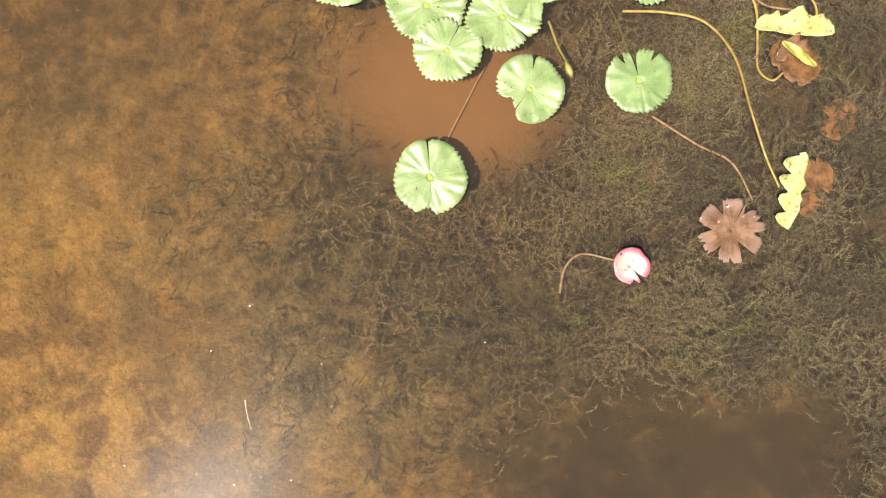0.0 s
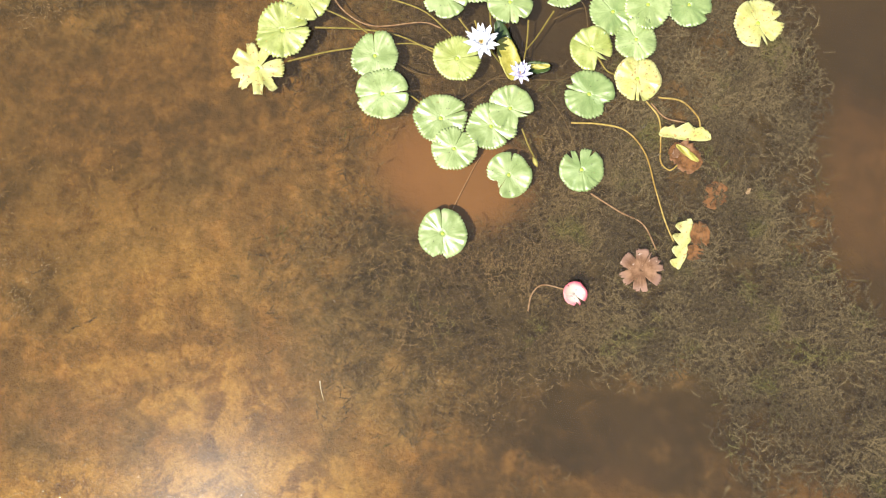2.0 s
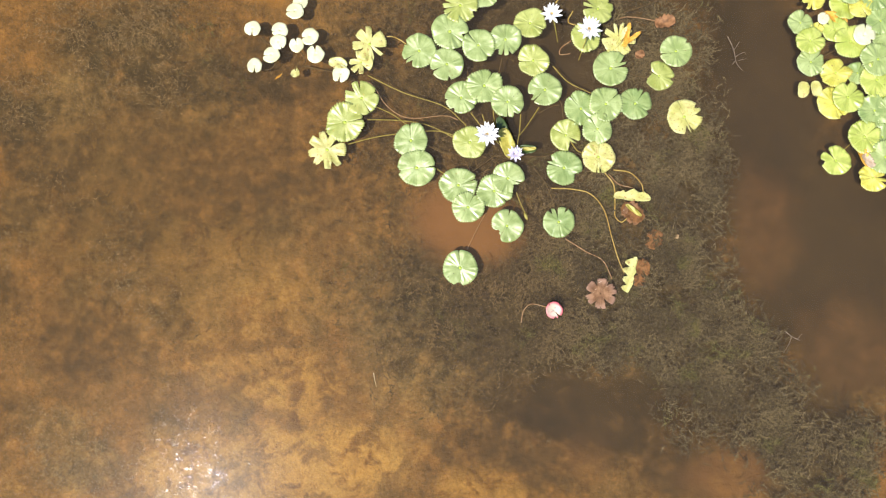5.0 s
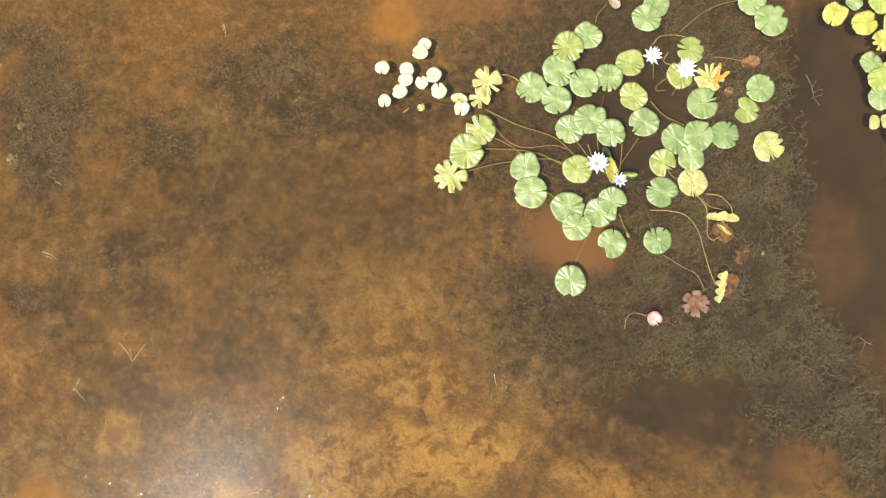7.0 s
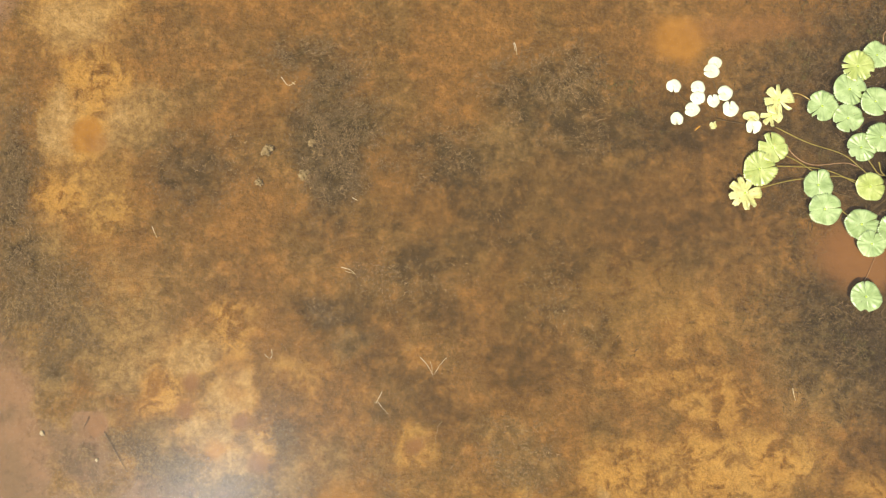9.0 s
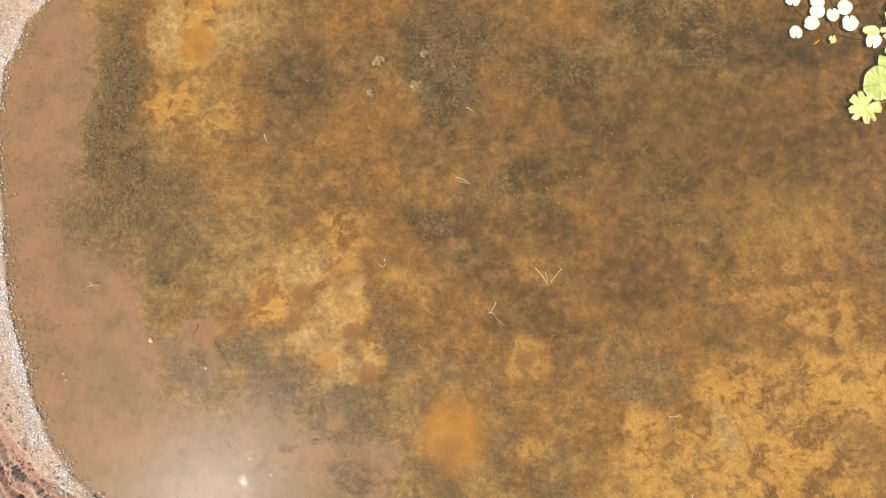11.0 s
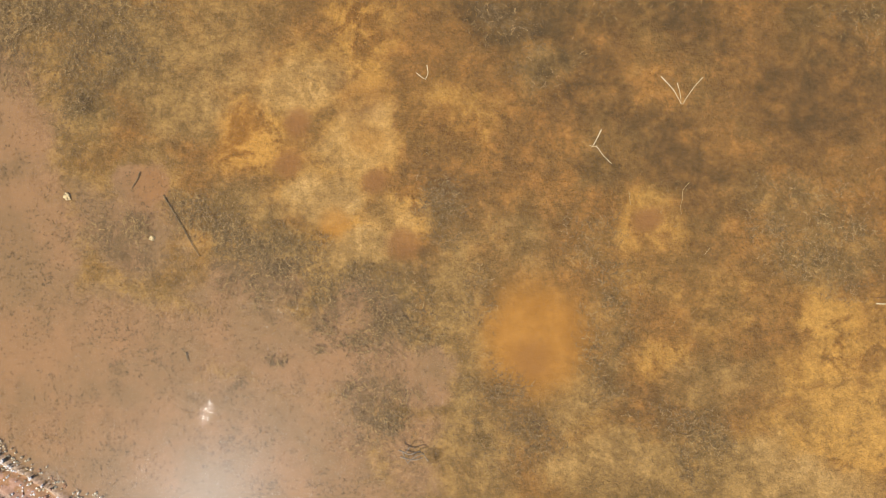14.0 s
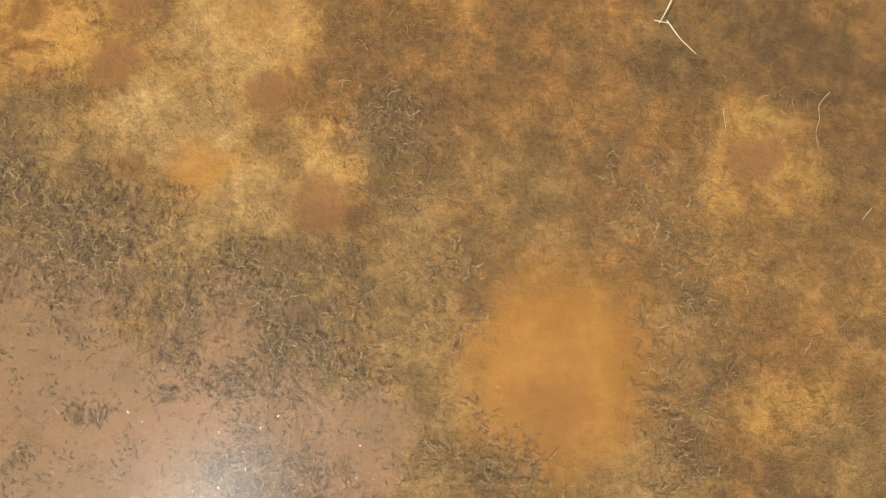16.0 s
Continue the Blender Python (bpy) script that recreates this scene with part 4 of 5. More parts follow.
pad(-1.10, 2.74, 0.131, 200, 20, "yellow", ((140, 25, 0.6), (60, 14, 0.6), (300, 18, 0.7), (250, 12, 0.5)))
pad(-1.01, 2.93, 0.184, 300, 28, "yellow", ((70, 16, 0.6), (110, 8, 0.4), (160, 12, 0.5), (330, 16, 0.7), (215, 12, 0.6)))
# the young bed of small pale pads
pad(-2.25, 3.11, 0.085, 265, 18, "pale")
pad(-1.96, 3.09, 0.085, 190, 3, "pale")
pad(-1.97, 2.96, 0.085, 300, 3, "pale")
pad(-1.78, 2.93, 0.079, 100, 18, "pale")
pad(-1.64, 3.02, 0.092, 190, 6, "pale")
pad(-1.58, 2.83, 0.095, 95, 18, "pale")
pad(-2.04, 2.82, 0.089, 185, 6, "pale")
pad(-2.22, 2.71, 0.079, 270, 20, "pale")
pad(-1.75, 3.39, 0.079, 210, 5, "pale")
pad(-1.80, 3.29, 0.092, 185, 8, "pale")
pad(-1.31, 2.62, 0.092, 255, 18, "pale")
pad(-1.79, 2.63, 0.046, 90, 30, "yellow")
# the crowded bed across the channel
pad(3.62, 3.88, 0.155, 100, 4, "lime")
pad(3.82, 3.91, 0.155, 100, 4, "green")
pad(3.30, 3.86, 0.097, 200, 4, "green")
pad(3.88, 3.78, 0.161, 200, 3, "deep")
pad(4.03, 3.77, 0.129, 30, 5, "deep")
pad(3.76, 3.61, 0.142, 30, 3, "lime")
pad(4.20, 3.83, 0.167, 30, 4, "green")
pad(4.34, 3.68, 0.225, 300, 3, "green")
pad(3.07, 3.72, 0.142, 245, 8, "yellow")
pad(3.41, 3.61, 0.148, 20, 3, "yellow")
pad(3.61, 3.40, 0.129, 260, 12, "yellow", ((225, 16, 0.4), (180, 12, 0.35), (40, 9, 0.3)))
pad(4.42, 3.48, 0.167, 120, 3, "green")
pad(4.22, 3.40, 0.148, 60, 5, "deep")
pad(3.93, 3.33, 0.161, 330, 3, "lime")
pad(4.08, 3.30, 0.129, 300, 4, "yellow")
pad(3.98, 3.48, 0.167, 200, 3, "green")
pad(3.82, 3.06, 0.135, 100, 4, "lime", ((140, 14, 0.4),))
pad(3.63, 3.07, 0.071, 60, 10, "yellow")
pad(3.69, 3.17, 0.064, 60, 10, "pale")
pad(3.46, 3.13, 0.129, 60, 5, "green")
pad(3.56, 2.72, 0.142, 40, 3, "green")
pad(3.54, 2.93, 0.142, 20, 3, "lime")
pad(4.27, 3.14, 0.142, 30, 3, "deep")
pad(4.34, 3.00, 0.161, 300, 3, "green")
pad(3.97, 2.93, 0.174, 185, 4, "lime")
pad(4.09, 2.99, 0.116, 80, 8, "pale", ((320, 14, 0.3),))
pad(4.03, 2.60, 0.116, 60, 3, "deep")
pad(3.80, 2.60, 0.148, 40, 6, "yellow")
pad(4.22, 2.73, 0.174, 20, 4, "green")
pad(4.21, 2.52, 0.180, 130, 3, "lime")
pad(4.37, 2.40, 0.180, 220, 3, "lime")
pad(3.78, 2.29, 0.174, 30, 3, "yellow", ((300, 10, 0.2),))
pad(3.91, 2.34, 0.161, 40, 6, "lime", ((95, 12, 0.3),))
pad(4.17, 2.20, 0.167, 30, 3, "deep")
pad(4.34, 2.18, 0.167, 140, 3, "green")
pad(4.25, 1.93, 0.129, 60, 3, "deep")
pad(4.06, 1.93, 0.167, 40, 3, "lime")
pad(3.78, 1.69, 0.155, 130, 22, "lime", ((185, 14, 0.25),))
pad(4.26, 1.72, 0.167, 40, 3, "green")
pad(4.14, 1.51, 0.148, 5, 14, "yellow", ((335, 10, 0.4),))
pad(4.57, 3.31, 0.167, 20, 3, "green")
pad(4.61, 2.78, 0.174, 80, 3, "lime")
pad(4.63, 3.64, 0.174, 80, 3, "green")
pad(4.55, 2.52, 0.161, 200, 3, "deep")
pad(4.58, 2.19, 0.174, 20, 3, "green")
pad(4.52, 1.87, 0.161, 120, 3, "lime")
pad(4.46, 1.54, 0.155, 220, 3, "green")
pad(0.89, 0.16, 0.087, 310, 20, "pink", ((285, 14, 0.3),))
pad(1.37, 0.33, 0.158, 62, 3, "brown", ((300, 15, 0.66), (236, 11, 0.42), (176, 12, 0.45), (112, 11, 0.46), (52, 9, 0.36), (352, 9, 0.34), (268, 4, 0.16), (20, 4, 0.18), (205, 4, 0.16)))


# ---- stems, in and just under the water ----
STEM_WORDS = {"olive": "slender olive-green lily stem under the water", "gold": "long golden-yellow lily stem curving at the surface",
              "red": "thin russet lily stem trailing in the water", "dim": "dark brown lily stem under the water", "sunk": "pale russet stem lying on the silt"}


PLANTS = [tagged(holder("water_lily_plant", x, y, -0.2), label, "water lily", "water lily plants")
          for x, y, label in ((0.55, 2.0, "large water lily plant with long stems spreading under water"),
                              (4.2, 2.6, "crowded yellowing water lily plant beside the channel"),
                              (-1.9, 2.8, "young water lily plant with thin short stems"))]


def stem(kind, *points):
    line = smooth_line(points)
    s = np.linspace(0, 1, len(line))
    top = {"gold": -0.004, "olive": -0.020, "red": -0.018, "sunk": -0.3, "dim": -0.055}[kind]
    bed = ground_height(line[:, 0], line[:, 1]) + 0.012
    z = np.maximum(top - 0.02 * np.sin(np.pi * s) * (kind != "gold") + 0.004 * np.sin(9 * s), np.minimum(bed, -0.004))
    rad = {"gold": 0.0064, "olive": 0.0066, "red": 0.0058, "dim": 0.006, "sunk": 0.0055}[kind] * (1.05 - 0.25 * s)
    v, f = tube(np.column_stack([line, z]), rad, 7)
    x, y = points[0]
    plant = PLANTS[1] if x > 3 else PLANTS[2] if x < -1.3 and y > 2.4 else PLANTS[0]
    return part("stem", mesh_from("stem", v - np.array(plant.location), f, STEM[kind]), plant, STEM_WORDS[kind])


stem("olive", (-1.03, 2.61), (-0.66, 2.43), (-0.24, 2.29), (-0.04, 2.12), (0.01, 2.06))
stem("red", (-1.14, 2.54), (-0.99, 2.52), (-0.83, 2.29), (-0.6, 2.16), (-0.23, 2.18), (-0.08, 2.13))
stem("olive", (-1.0, 2.3), (-0.77, 2.2), (-0.6, 2.07))
stem("olive", (-1.03, 2.14), (-0.66, 2.13), (-0.39, 2.08), (-0.12, 1.94))
stem("olive", (-1.23, 1.88), (-0.92, 1.96), (-0.65, 2.0), (-0.31, 2.02), (-0.1, 1.96))
stem("sunk", (0.01, 0.78), (0.15, 1.06), (0.21, 1.17))
stem("olive", (0.52, 1.37), (0.57, 1.25), (0.63, 1.12))
stem("dim", (0.92, 1.23), (0.84, 1.46), (0.71, 1.63))
stem("gold", (0.88, 1.41), (1.09, 1.4), (1.28, 1.35), (1.42, 1.18), (1.49, 0.91), (1.55, 0.69), (1.61, 0.54))
stem("red", (1.02, 0.89), (1.23, 0.76), (1.4, 0.67), (1.49, 0.48))
stem("gold", (1.43, 1.57), (1.52, 1.44), (1.53, 1.25), (1.53, 1.12), (1.59, 1.06), (1.65, 1.1))
stem("gold", (1.52, 1.6), (1.69, 1.57), (1.8, 1.46), (1.82, 1.36))
stem("red", (1.47, 1.56), (1.58, 1.46), (1.74, 1.41))
stem("olive", (0.28, 2.35), (0.29, 2.19), (0.31, 2.06))
stem("olive", (0.57, 2.19), (0.56, 2.02), (0.53, 1.86))
stem("olive", (0.76, 2.26), (0.64, 2.08), (0.55, 1.96))
stem("olive", (0.05, 2.21), (0.17, 2.06), (0.24, 2.02))
stem("olive", (0.17, 2.19), (0.21, 2.08), (0.26, 2.0))
stem("dim", (0.07, 1.6), (0.2, 1.69), (0.3, 1.76), (0.41, 1.76))
stem("dim", (0.94, 2.67), (1.14, 2.5), (1.25, 2.42))
stem("dim", (1.02, 2.15), (1.0, 2.33), (0.91, 2.4))
stem("olive", (-0.32, 1.63), (-0.21, 1.56), (-0.12, 1.52))
stem("dim", (-0.5, 1.94), (-0.31, 1.83), (-0.16, 1.78))
stem("dim", (0.6, 1.75), (0.83, 1.76), (0.98, 1.82))
stem("olive", (1.08, 1.91), (1.15, 1.82), (1.22, 1.77))
stem("dim", (1.67, 2.67), (1.8, 2.61), (1.95, 2.59))
stem("dim", (1.82, 1.46), (1.88, 1.54), (1.99, 1.56), (2.12, 1.56))
stem("dim", (0.38, 2.8), (0.34, 2.62), (0.3, 2.52))
stem("dim", (0.76, 2.21), (0.91, 2.29), (0.98, 2.3))
stem("red", (0.56, 0.03), (0.59, 0.15), (0.67, 0.22), (0.82, 0.19))
stem("dim", (-2.18, 3.04), (-2.08, 2.96), (-1.96, 2.92))
stem("dim", (-1.75, 3.2), (-1.71, 3.11), (-1.65, 3.04))
stem("dim", (-1.77, 2.9), (-1.71, 2.81), (-1.71, 2.75))
stem("dim", (-1.73, 2.73), (-1.56, 2.7), (-1.38, 2.66))
stem("dim", (-2.15, 2.68), (-2.07, 2.71), (-2.01, 2.77))
stem("red", (1.62, 3.21), (1.71, 3.23), (1.82, 3.22), (2.01, 3.17))
stem("olive", (1.27, 3.53), (1.51, 3.74), (1.73, 3.86), (1.96, 3.91))
stem("dim", (1.67, 3.29), (1.97, 3.4), (2.22, 3.55))
stem("gold", (0.94, 3.37), (1.03, 3.47), (1.18, 3.49), (1.34, 3.46))
stem("gold", (1.12, 3.28), (1.07, 3.17), (1.17, 3.12))
stem("red", (1.1, 2.97), (1.0, 2.9), (0.99, 2.83), (1.09, 2.83))
stem("olive", (0.91, 2.7), (1.07, 2.54), (1.3, 2.41))
stem("dim", (1.38, 3.91), (1.31, 3.76), (1.26, 3.62))
stem("gold", (-0.83, 3.02), (-0.74, 3.01), (-0.63, 2.94))
stem("red", (0.28, 3.65), (0.31, 3.76), (0.41, 3.87))
stem("dim", (1.53, 3.79), (1.67, 3.86), (1.77, 3.92))
stem("dim", (3.43, 3.63), (3.61, 3.67))
stem("dim", (3.61, 2.93), (3.84, 2.96))
stem("dim", (3.67, 2.78), (3.88, 2.88))
stem("olive", (3.8, 1.7), (3.95, 1.87))
stem("dim", (4.16, 1.52), (4.36, 1.5))
stem("dim", (3.47, 2.43), (3.79, 2.49))


# ---- flowers ----
def petal_mesh(length, width, lift, material):
    rows, cols = 7, 5
    u, v = np.meshgrid(np.linspace(0, 1, rows), np.linspace(-1, 1, cols), indexing="ij")
    wide = width * np.sin(np.pi * np.clip(u * 0.93 + 0.05, 0, 1)) ** 0.75 * (1 - 0.45 * u ** 3)
    x, y = u * length * math.cos(lift), v * wide * 0.5
    z = u * length * math.sin(lift) + 0.16 * width * v * v + 0.10 * length * u * u
    verts = np.stack([x, y, z], -1).reshape(-1, 3)
    i = np.arange(rows * cols).reshape(rows, cols)
    up = np.stack([i[:-1, :-1], i[1:, :-1], i[1:, 1:], i[:-1, 1:]], -1).reshape(-1, 4)
    n = len(verts)
    return mesh_from("petal", np.vstack([verts, verts - (0, 0, 0.0015)]), np.vstack([up, up[:, ::-1] + n]), material)


def flower(x, y, z, size, material, label, foot, closed=0.0):
    """A star-shaped water lily on a stalk: rings of pointed petals round a tuft of stamens."""
    thing = holder("water_lily_flower", x, y, z, random.uniform(0, 360))
    for ring, (count, length, lift) in enumerate(((9, 0.50, 8), (9, 0.46, 28), (7, 0.36, 50))):
        me = petal_mesh(size * length, size * 0.17, radians(lift + closed), material)
        for k in range(count):
            petal = part("petal", me, thing)
            petal.matrix_basis = pose(0, 0, 0.006 * ring, random.uniform(-5, 5), random.uniform(-6, 6), 360 * (k + 0.5 * ring) / count + random.uniform(-5, 5))
    v, f = [], []
    for k in range(30):
        a, r = k * 2.4, 0.012 * size * math.sqrt(k)
        a2, f2 = tube([(r * math.cos(a), r * math.sin(a), 0.0), (1.3 * r * math.cos(a), 1.3 * r * math.sin(a), 0.10 * size), (1.1 * r * math.cos(a), 1.1 * r * math.sin(a), 0.17 * size)], [0.006 * size] * 3, 4)
        f.append(f2 + sum(len(q) for q in v))
        v.append(a2)
    part("stamens", mesh_from("stamens", np.vstack(v), np.vstack(f), STAMEN), thing, "tuft of yellow stamens")
    turn = thing.matrix_world.inverted()
    line = smooth_line([tuple(turn @ Vector(p)) for p in ((x, y, z), (0.6 * x + 0.4 * foot[0], 0.6 * y + 0.4 * foot[1], 0.55 * z), (*foot, -0.12))])
    v2, f2 = tube(line, np.full(len(line), 0.006), 7)
    part("stalk", mesh_from("stalk", v2, f2, STEM["olive"]), thing, "olive-green stalk")
    return tagged(thing, label, "flower", "water lily flowers")


flower(0.206, 1.91, 0.24, 0.262, PETAL, "large white star-shaped water lily flower above the pads", (0.40, 1.86))
flower(0.495, 1.745, 0.09, 0.185, LILAC, "smaller pale lilac-white water lily flower, half open", (0.45, 1.84), 12)
flower(0.859, 3.146, 0.21, 0.225, PETAL, "white star-shaped water lily flower on open water", (0.98, 3.0))
flower(1.243, 3.004, 0.17, 0.265, PETAL, "large white water lily flower standing over a lime pad", (1.2, 2.8))


# ---- dead and folded leaves ----
def leaf(name, x, y, long, wide, turn, kind, label, curl=0.0, z=0.012, ragged=0.15, tip=0.0, category="leaf", lobes=0, cut=0.72):
    """A loose or folded leaf: a torn sheet, rolled about its length by curl and raised at its end by tip."""
    rnd = random.Random(int(997 * (x + 60) + 31 * y * 100))
    rows, cols = 40, 9
    u, v = np.meshgrid(np.linspace(-1, 1, rows), np.linspace(-1, 1, cols), indexing="ij")
    prof = np.sqrt(np.clip(1 - u ** 2, 0, 1)) ** 0.8
    edge1 = np.array([1 + rnd.uniform(-ragged, ragged) * 2 for _ in range(rows)])[:, None]
    edge2 = np.array([1 + rnd.uniform(-ragged, ragged) * 2 for _ in range(rows)])[:, None]
    edge1, edge2 = [np.convolve(np.pad(e[:, 0], 2, "edge"), (0.10, 0.22, 0.36, 0.22, 0.10), "valid")[:, None] for e in (edge1, edge2)]
    if lobes:
        edge1 = edge1 * (1 - cut + (cut + 0.3) * np.abs(np.sin(lobes * 1.57 * (u[:, :1] + 1.1))) ** 0.7)
        edge2 = edge2 * 0.34
    vv = np.where(v > 0, v * edge1, v * edge2) * prof * wide / 2
    ang = vv / (wide / 2) * curl
    px = u * long / 2
    py = np.where(abs(curl) > 0.01, np.sin(ang) * wide / 2 / max(abs(curl), 0.01) * np.sign(curl if curl else 1), vv)
    pz = np.where(abs(curl) > 0.01, (1 - np.cos(ang)) * wide / 2 / max(abs(curl), 0.01), 0) + tip * ((u + 1) / 2) ** 2
    pz = pz + 0.004 * np.sin(4 * u + 3 * v)
    top = np.stack([px, py, pz], -1).reshape(-1, 3)
    n = len(top)
    i = np.arange(n).reshape(rows, cols)
    up = np.stack([i[:-1, :-1], i[1:, :-1], i[1:, 1:], i[:-1, 1:]], -1).reshape(-1, 4)
    edge = np.concatenate([i[:, 0], i[-1, :], i[::-1, -1], i[0, ::-1]])
    a, b = edge[:-1], edge[1:]
    skirt = np.stack([a, a + n, b + n, b], -1)[a != b]
    me = mesh_from(name, np.vstack([top, top - (0, 0, 0.003)]), np.vstack([up, up[:, ::-1] + n, skirt]), LEAF[kind])
    ob = new(name, me)
    ob.matrix_world = pose(x, y, z, 0, 0, turn)
    return tagged(ob, label, category)


leaf("dead_leaf", 1.80, 0.60, 0.16, 0.16, 20, "rust", "rust-brown half of a dead lily leaf, just under water", 0.3, -0.02, 0.3)
leaf("dead_leaf", 1.76, 0.46, 0.12, 0.10, 80, "rust", "small rust-brown scrap of dead leaf under water", 0.2, -0.025, 0.4)
leaf("folded_leaf", 1.685, 0.52, 0.38, 0.17, 76, "yellow", "folded bright yellow lily leaf with a torn edge", 0.5, 0.012, 0.34, lobes=4)
leaf("folded_leaf", 1.70, 1.305, 0.38, 0.15, -5, "yellow", "folded yellow-green lily leaf with black specks", 0.9, 0.014, 0.22, lobes=3, cut=0.10)
leaf("dead_leaf", 1.71, 1.16, 0.26, 0.20, -35, "rust", "curled rust-brown dead lily leaf in the water", 0.4, -0.01, 0.3)
leaf("dead_leaf", 1.71, 1.18, 0.20, 0.05, -38, "gold", "yellow strip of a dying leaf on a brown one", 0.4, 0.028)
leaf("dead_leaf", 1.64, 1.20, 0.12, 0.06, 60, "brown", "pinkish-brown flap of a dead leaf", 0.5, 0.02, 0.25)
leaf("dead_leaf", 1.94, 0.885, 0.21, 0.15, 70, "rust", "brown dead leaf sunk in the weed", 0.2, -0.06, 0.35)
leaf("leaf_scrap", 2.16, 0.91, 0.05, 0.026, 60, "pale", "small bleached scrap of leaf", 0.2, -0.012, 0.4)
leaf("dead_leaf", 2.07, 3.15, 0.20, 0.15, 10, "rust", "folded rust-brown dead lily leaf on the surface", 0.8, 0.005, 0.2, 0.03)
leaf("dead_leaf", 0.49, 3.87, 0.17, 0.13, -60, "pale", "curled pale brown dead lily leaf", 0.9, 0.01, 0.2, 0.03)
leaf("raised_leaf", 0.42, 1.87, 0.31, 0.16, 110, "gold", "yellow-green young leaf standing out of the water", 0.7, 0.02, 0.04, 0.06)
leaf("raised_leaf", 0.38, 2.01, 0.26, 0.11, 115, "dark", "dark green shaded leaf standing out of the water", 0.5, 0.03, 0.08, 0.08)
leaf("raised_leaf", 0.62, 1.81, 0.20, 0.10, 0, "dark", "dark green folded leaf beside a lilac flower", 0.8, 0.015, 0.08, 0.03)
leaf("raised_leaf", 0.63, 1.81, 0.17, 0.04, 0, "gold", "yellow-green edge of a folded leaf", 0.4, 0.045, 0.08, 0.03)
leaf("dead_leaf", 4.04, 1.73, 0.24, 0.10, -70, "orange", "curled orange dying lily leaf between pads", 0.9, 0.02, 0.2, 0.03)
leaf("dead_leaf", 4.08, 1.68, 0.16, 0.10, -60, "pale", "bleached curl of a dying leaf", 0.7, 0.04, 0.2, 0.02)
leaf("dead_leaf", 3.83, 3.19, 0.26, 0.10, -25, "orange", "orange dying lily leaf showing between pads", 0.3, 0.012, 0.2)
leaf("dead_leaf", 4.55, 3.22, 0.30, 0.10, 5, "orange", "orange-yellow dying leaf between crowded pads", 0.3, 0.012, 0.2)
leaf("dead_leaf", 4.20, 2.05, 0.18, 0.10, -40, "orange", "orange rim of a dying leaf under green pads", 0.3, 0.012, 0.2)
leaf("folded_leaf", 3.47, 2.43, 0.17, 0.13, 80, "yellow", "half of a folded lime lily pad", 0.6, 0.010, 0.05)
leaf("folded_leaf", 3.60, 2.44, 0.16, 0.12, 95, "yellow", "other half of a folded lime lily pad", 0.6, 0.012, 0.05)
leaf("leaf_scrap", -1.97, 2.60, 0.09, 0.02, 40, "orange", "thin yellow-brown scrap of leaf in the water", 0.2, -0.01)
leaf("torn_leaf", 1.66, 2.99, 0.24, 0.06, 80, "orange", "bright yellow torn leaf standing on a broken pad", 0.8, 0.05, 0.2, 0.05)
leaf("torn_leaf", 1.60, 2.97, 0.22, 0.05, 62, "yellow", "yellow torn strip of a broken pad", 0.8, 0.05, 0.2, 0.05)
leaf("torn_leaf", 1.70, 2.95, 0.22, 0.05, 35, "orange", "bright yellow strip of a torn pad", 0.8, 0.05, 0.2, 0.05)
leaf("torn_leaf", 1.80, 2.80, 0.10, 0.09, 20, "rust", "rusty scrap at the edge of a broken pad", 0.5, 0.03, 0.2)
leaf("torn_leaf", -1.34, 2.73, 0.20, 0.12, 170, "yellow", "olive-yellow torn flap of a dying pad", 0.5, 0.015, 0.1)


def bud(x, y, turn):
    """A closed lily bud lying at the end of its stem."""
    s = np.linspace(0, 1, 9)
    v, f = tube(np.column_stack([s * 0.085, 0 * s, -0.012 + 0 * s]), 0.0185 * np.sin(np.pi * (0.06 + 0.92 * s)) ** 0.8, 9)
    ob = new("lily_bud", mesh_from("lily_bud", v, f, STEM["olive"]))
    ob.matrix_world = pose(x, y, 0.002, 0, 0, turn)
    return tagged(ob, "closed olive-green water lily bud at the surface", "bud")


bud(0.60, 1.16, -68)


# ---- twigs and straws ----
TWIG_WORDS = {"v": "pale forked straw of dead reed floating on the water", "stick": "thin dark stick lying on the pond bottom",
              "straw": "short pale straw floating on the water", "branch": "bare grey-brown branched twig in the water", "fibre": "thin pale root fibre on the pond bottom"}


def twig(kind, *lines):
    rad = {"v": 0.0033, "stick": 0.0055, "straw": 0.0037, "branch": 0.0055, "fibre": 0.0014}[kind]
    verts, quads, n = [], [], 0
    for k, points in enumerate(lines):
        line = smooth_line(points)
        line = line + np.column_stack([0.006 * (lattice_noise(line[:, 0], line[:, 1], 12) - 0.5), 0.006 * (lattice_noise(line[:, 1], line[:, 0], 12) - 0.5)])
        s = np.linspace(0, 1, len(line))
        bed = ground_height(line[:, 0], line[:, 1])
        z = {"v": 0.006 - 0.005 * s, "stick": bed + 0.012, "straw": 0.002 - 0.006 * s, "branch": 0.001 + 0.006 * s, "fibre": bed + 0.02}[kind]
        v, f = tube(np.column_stack([line, z]), rad * (1 - 0.45 * s) * (1 if k == 0 else 0.75), 6)
        verts.append(v)
        quads.append(f + n)
        n += len(v)
    ob = new({"v": "forked_straw", "stick": "stick", "straw": "straw", "branch": "twig", "fibre": "root_fibre"}[kind], mesh_from("twig", np.vstack(verts), np.vstack(quads), BARK if kind in ("stick", "branch") else STRAW))
    return tagged(ob, TWIG_WORDS[kind], {"v": "straw", "straw": "straw"}.get(kind, "twig"))


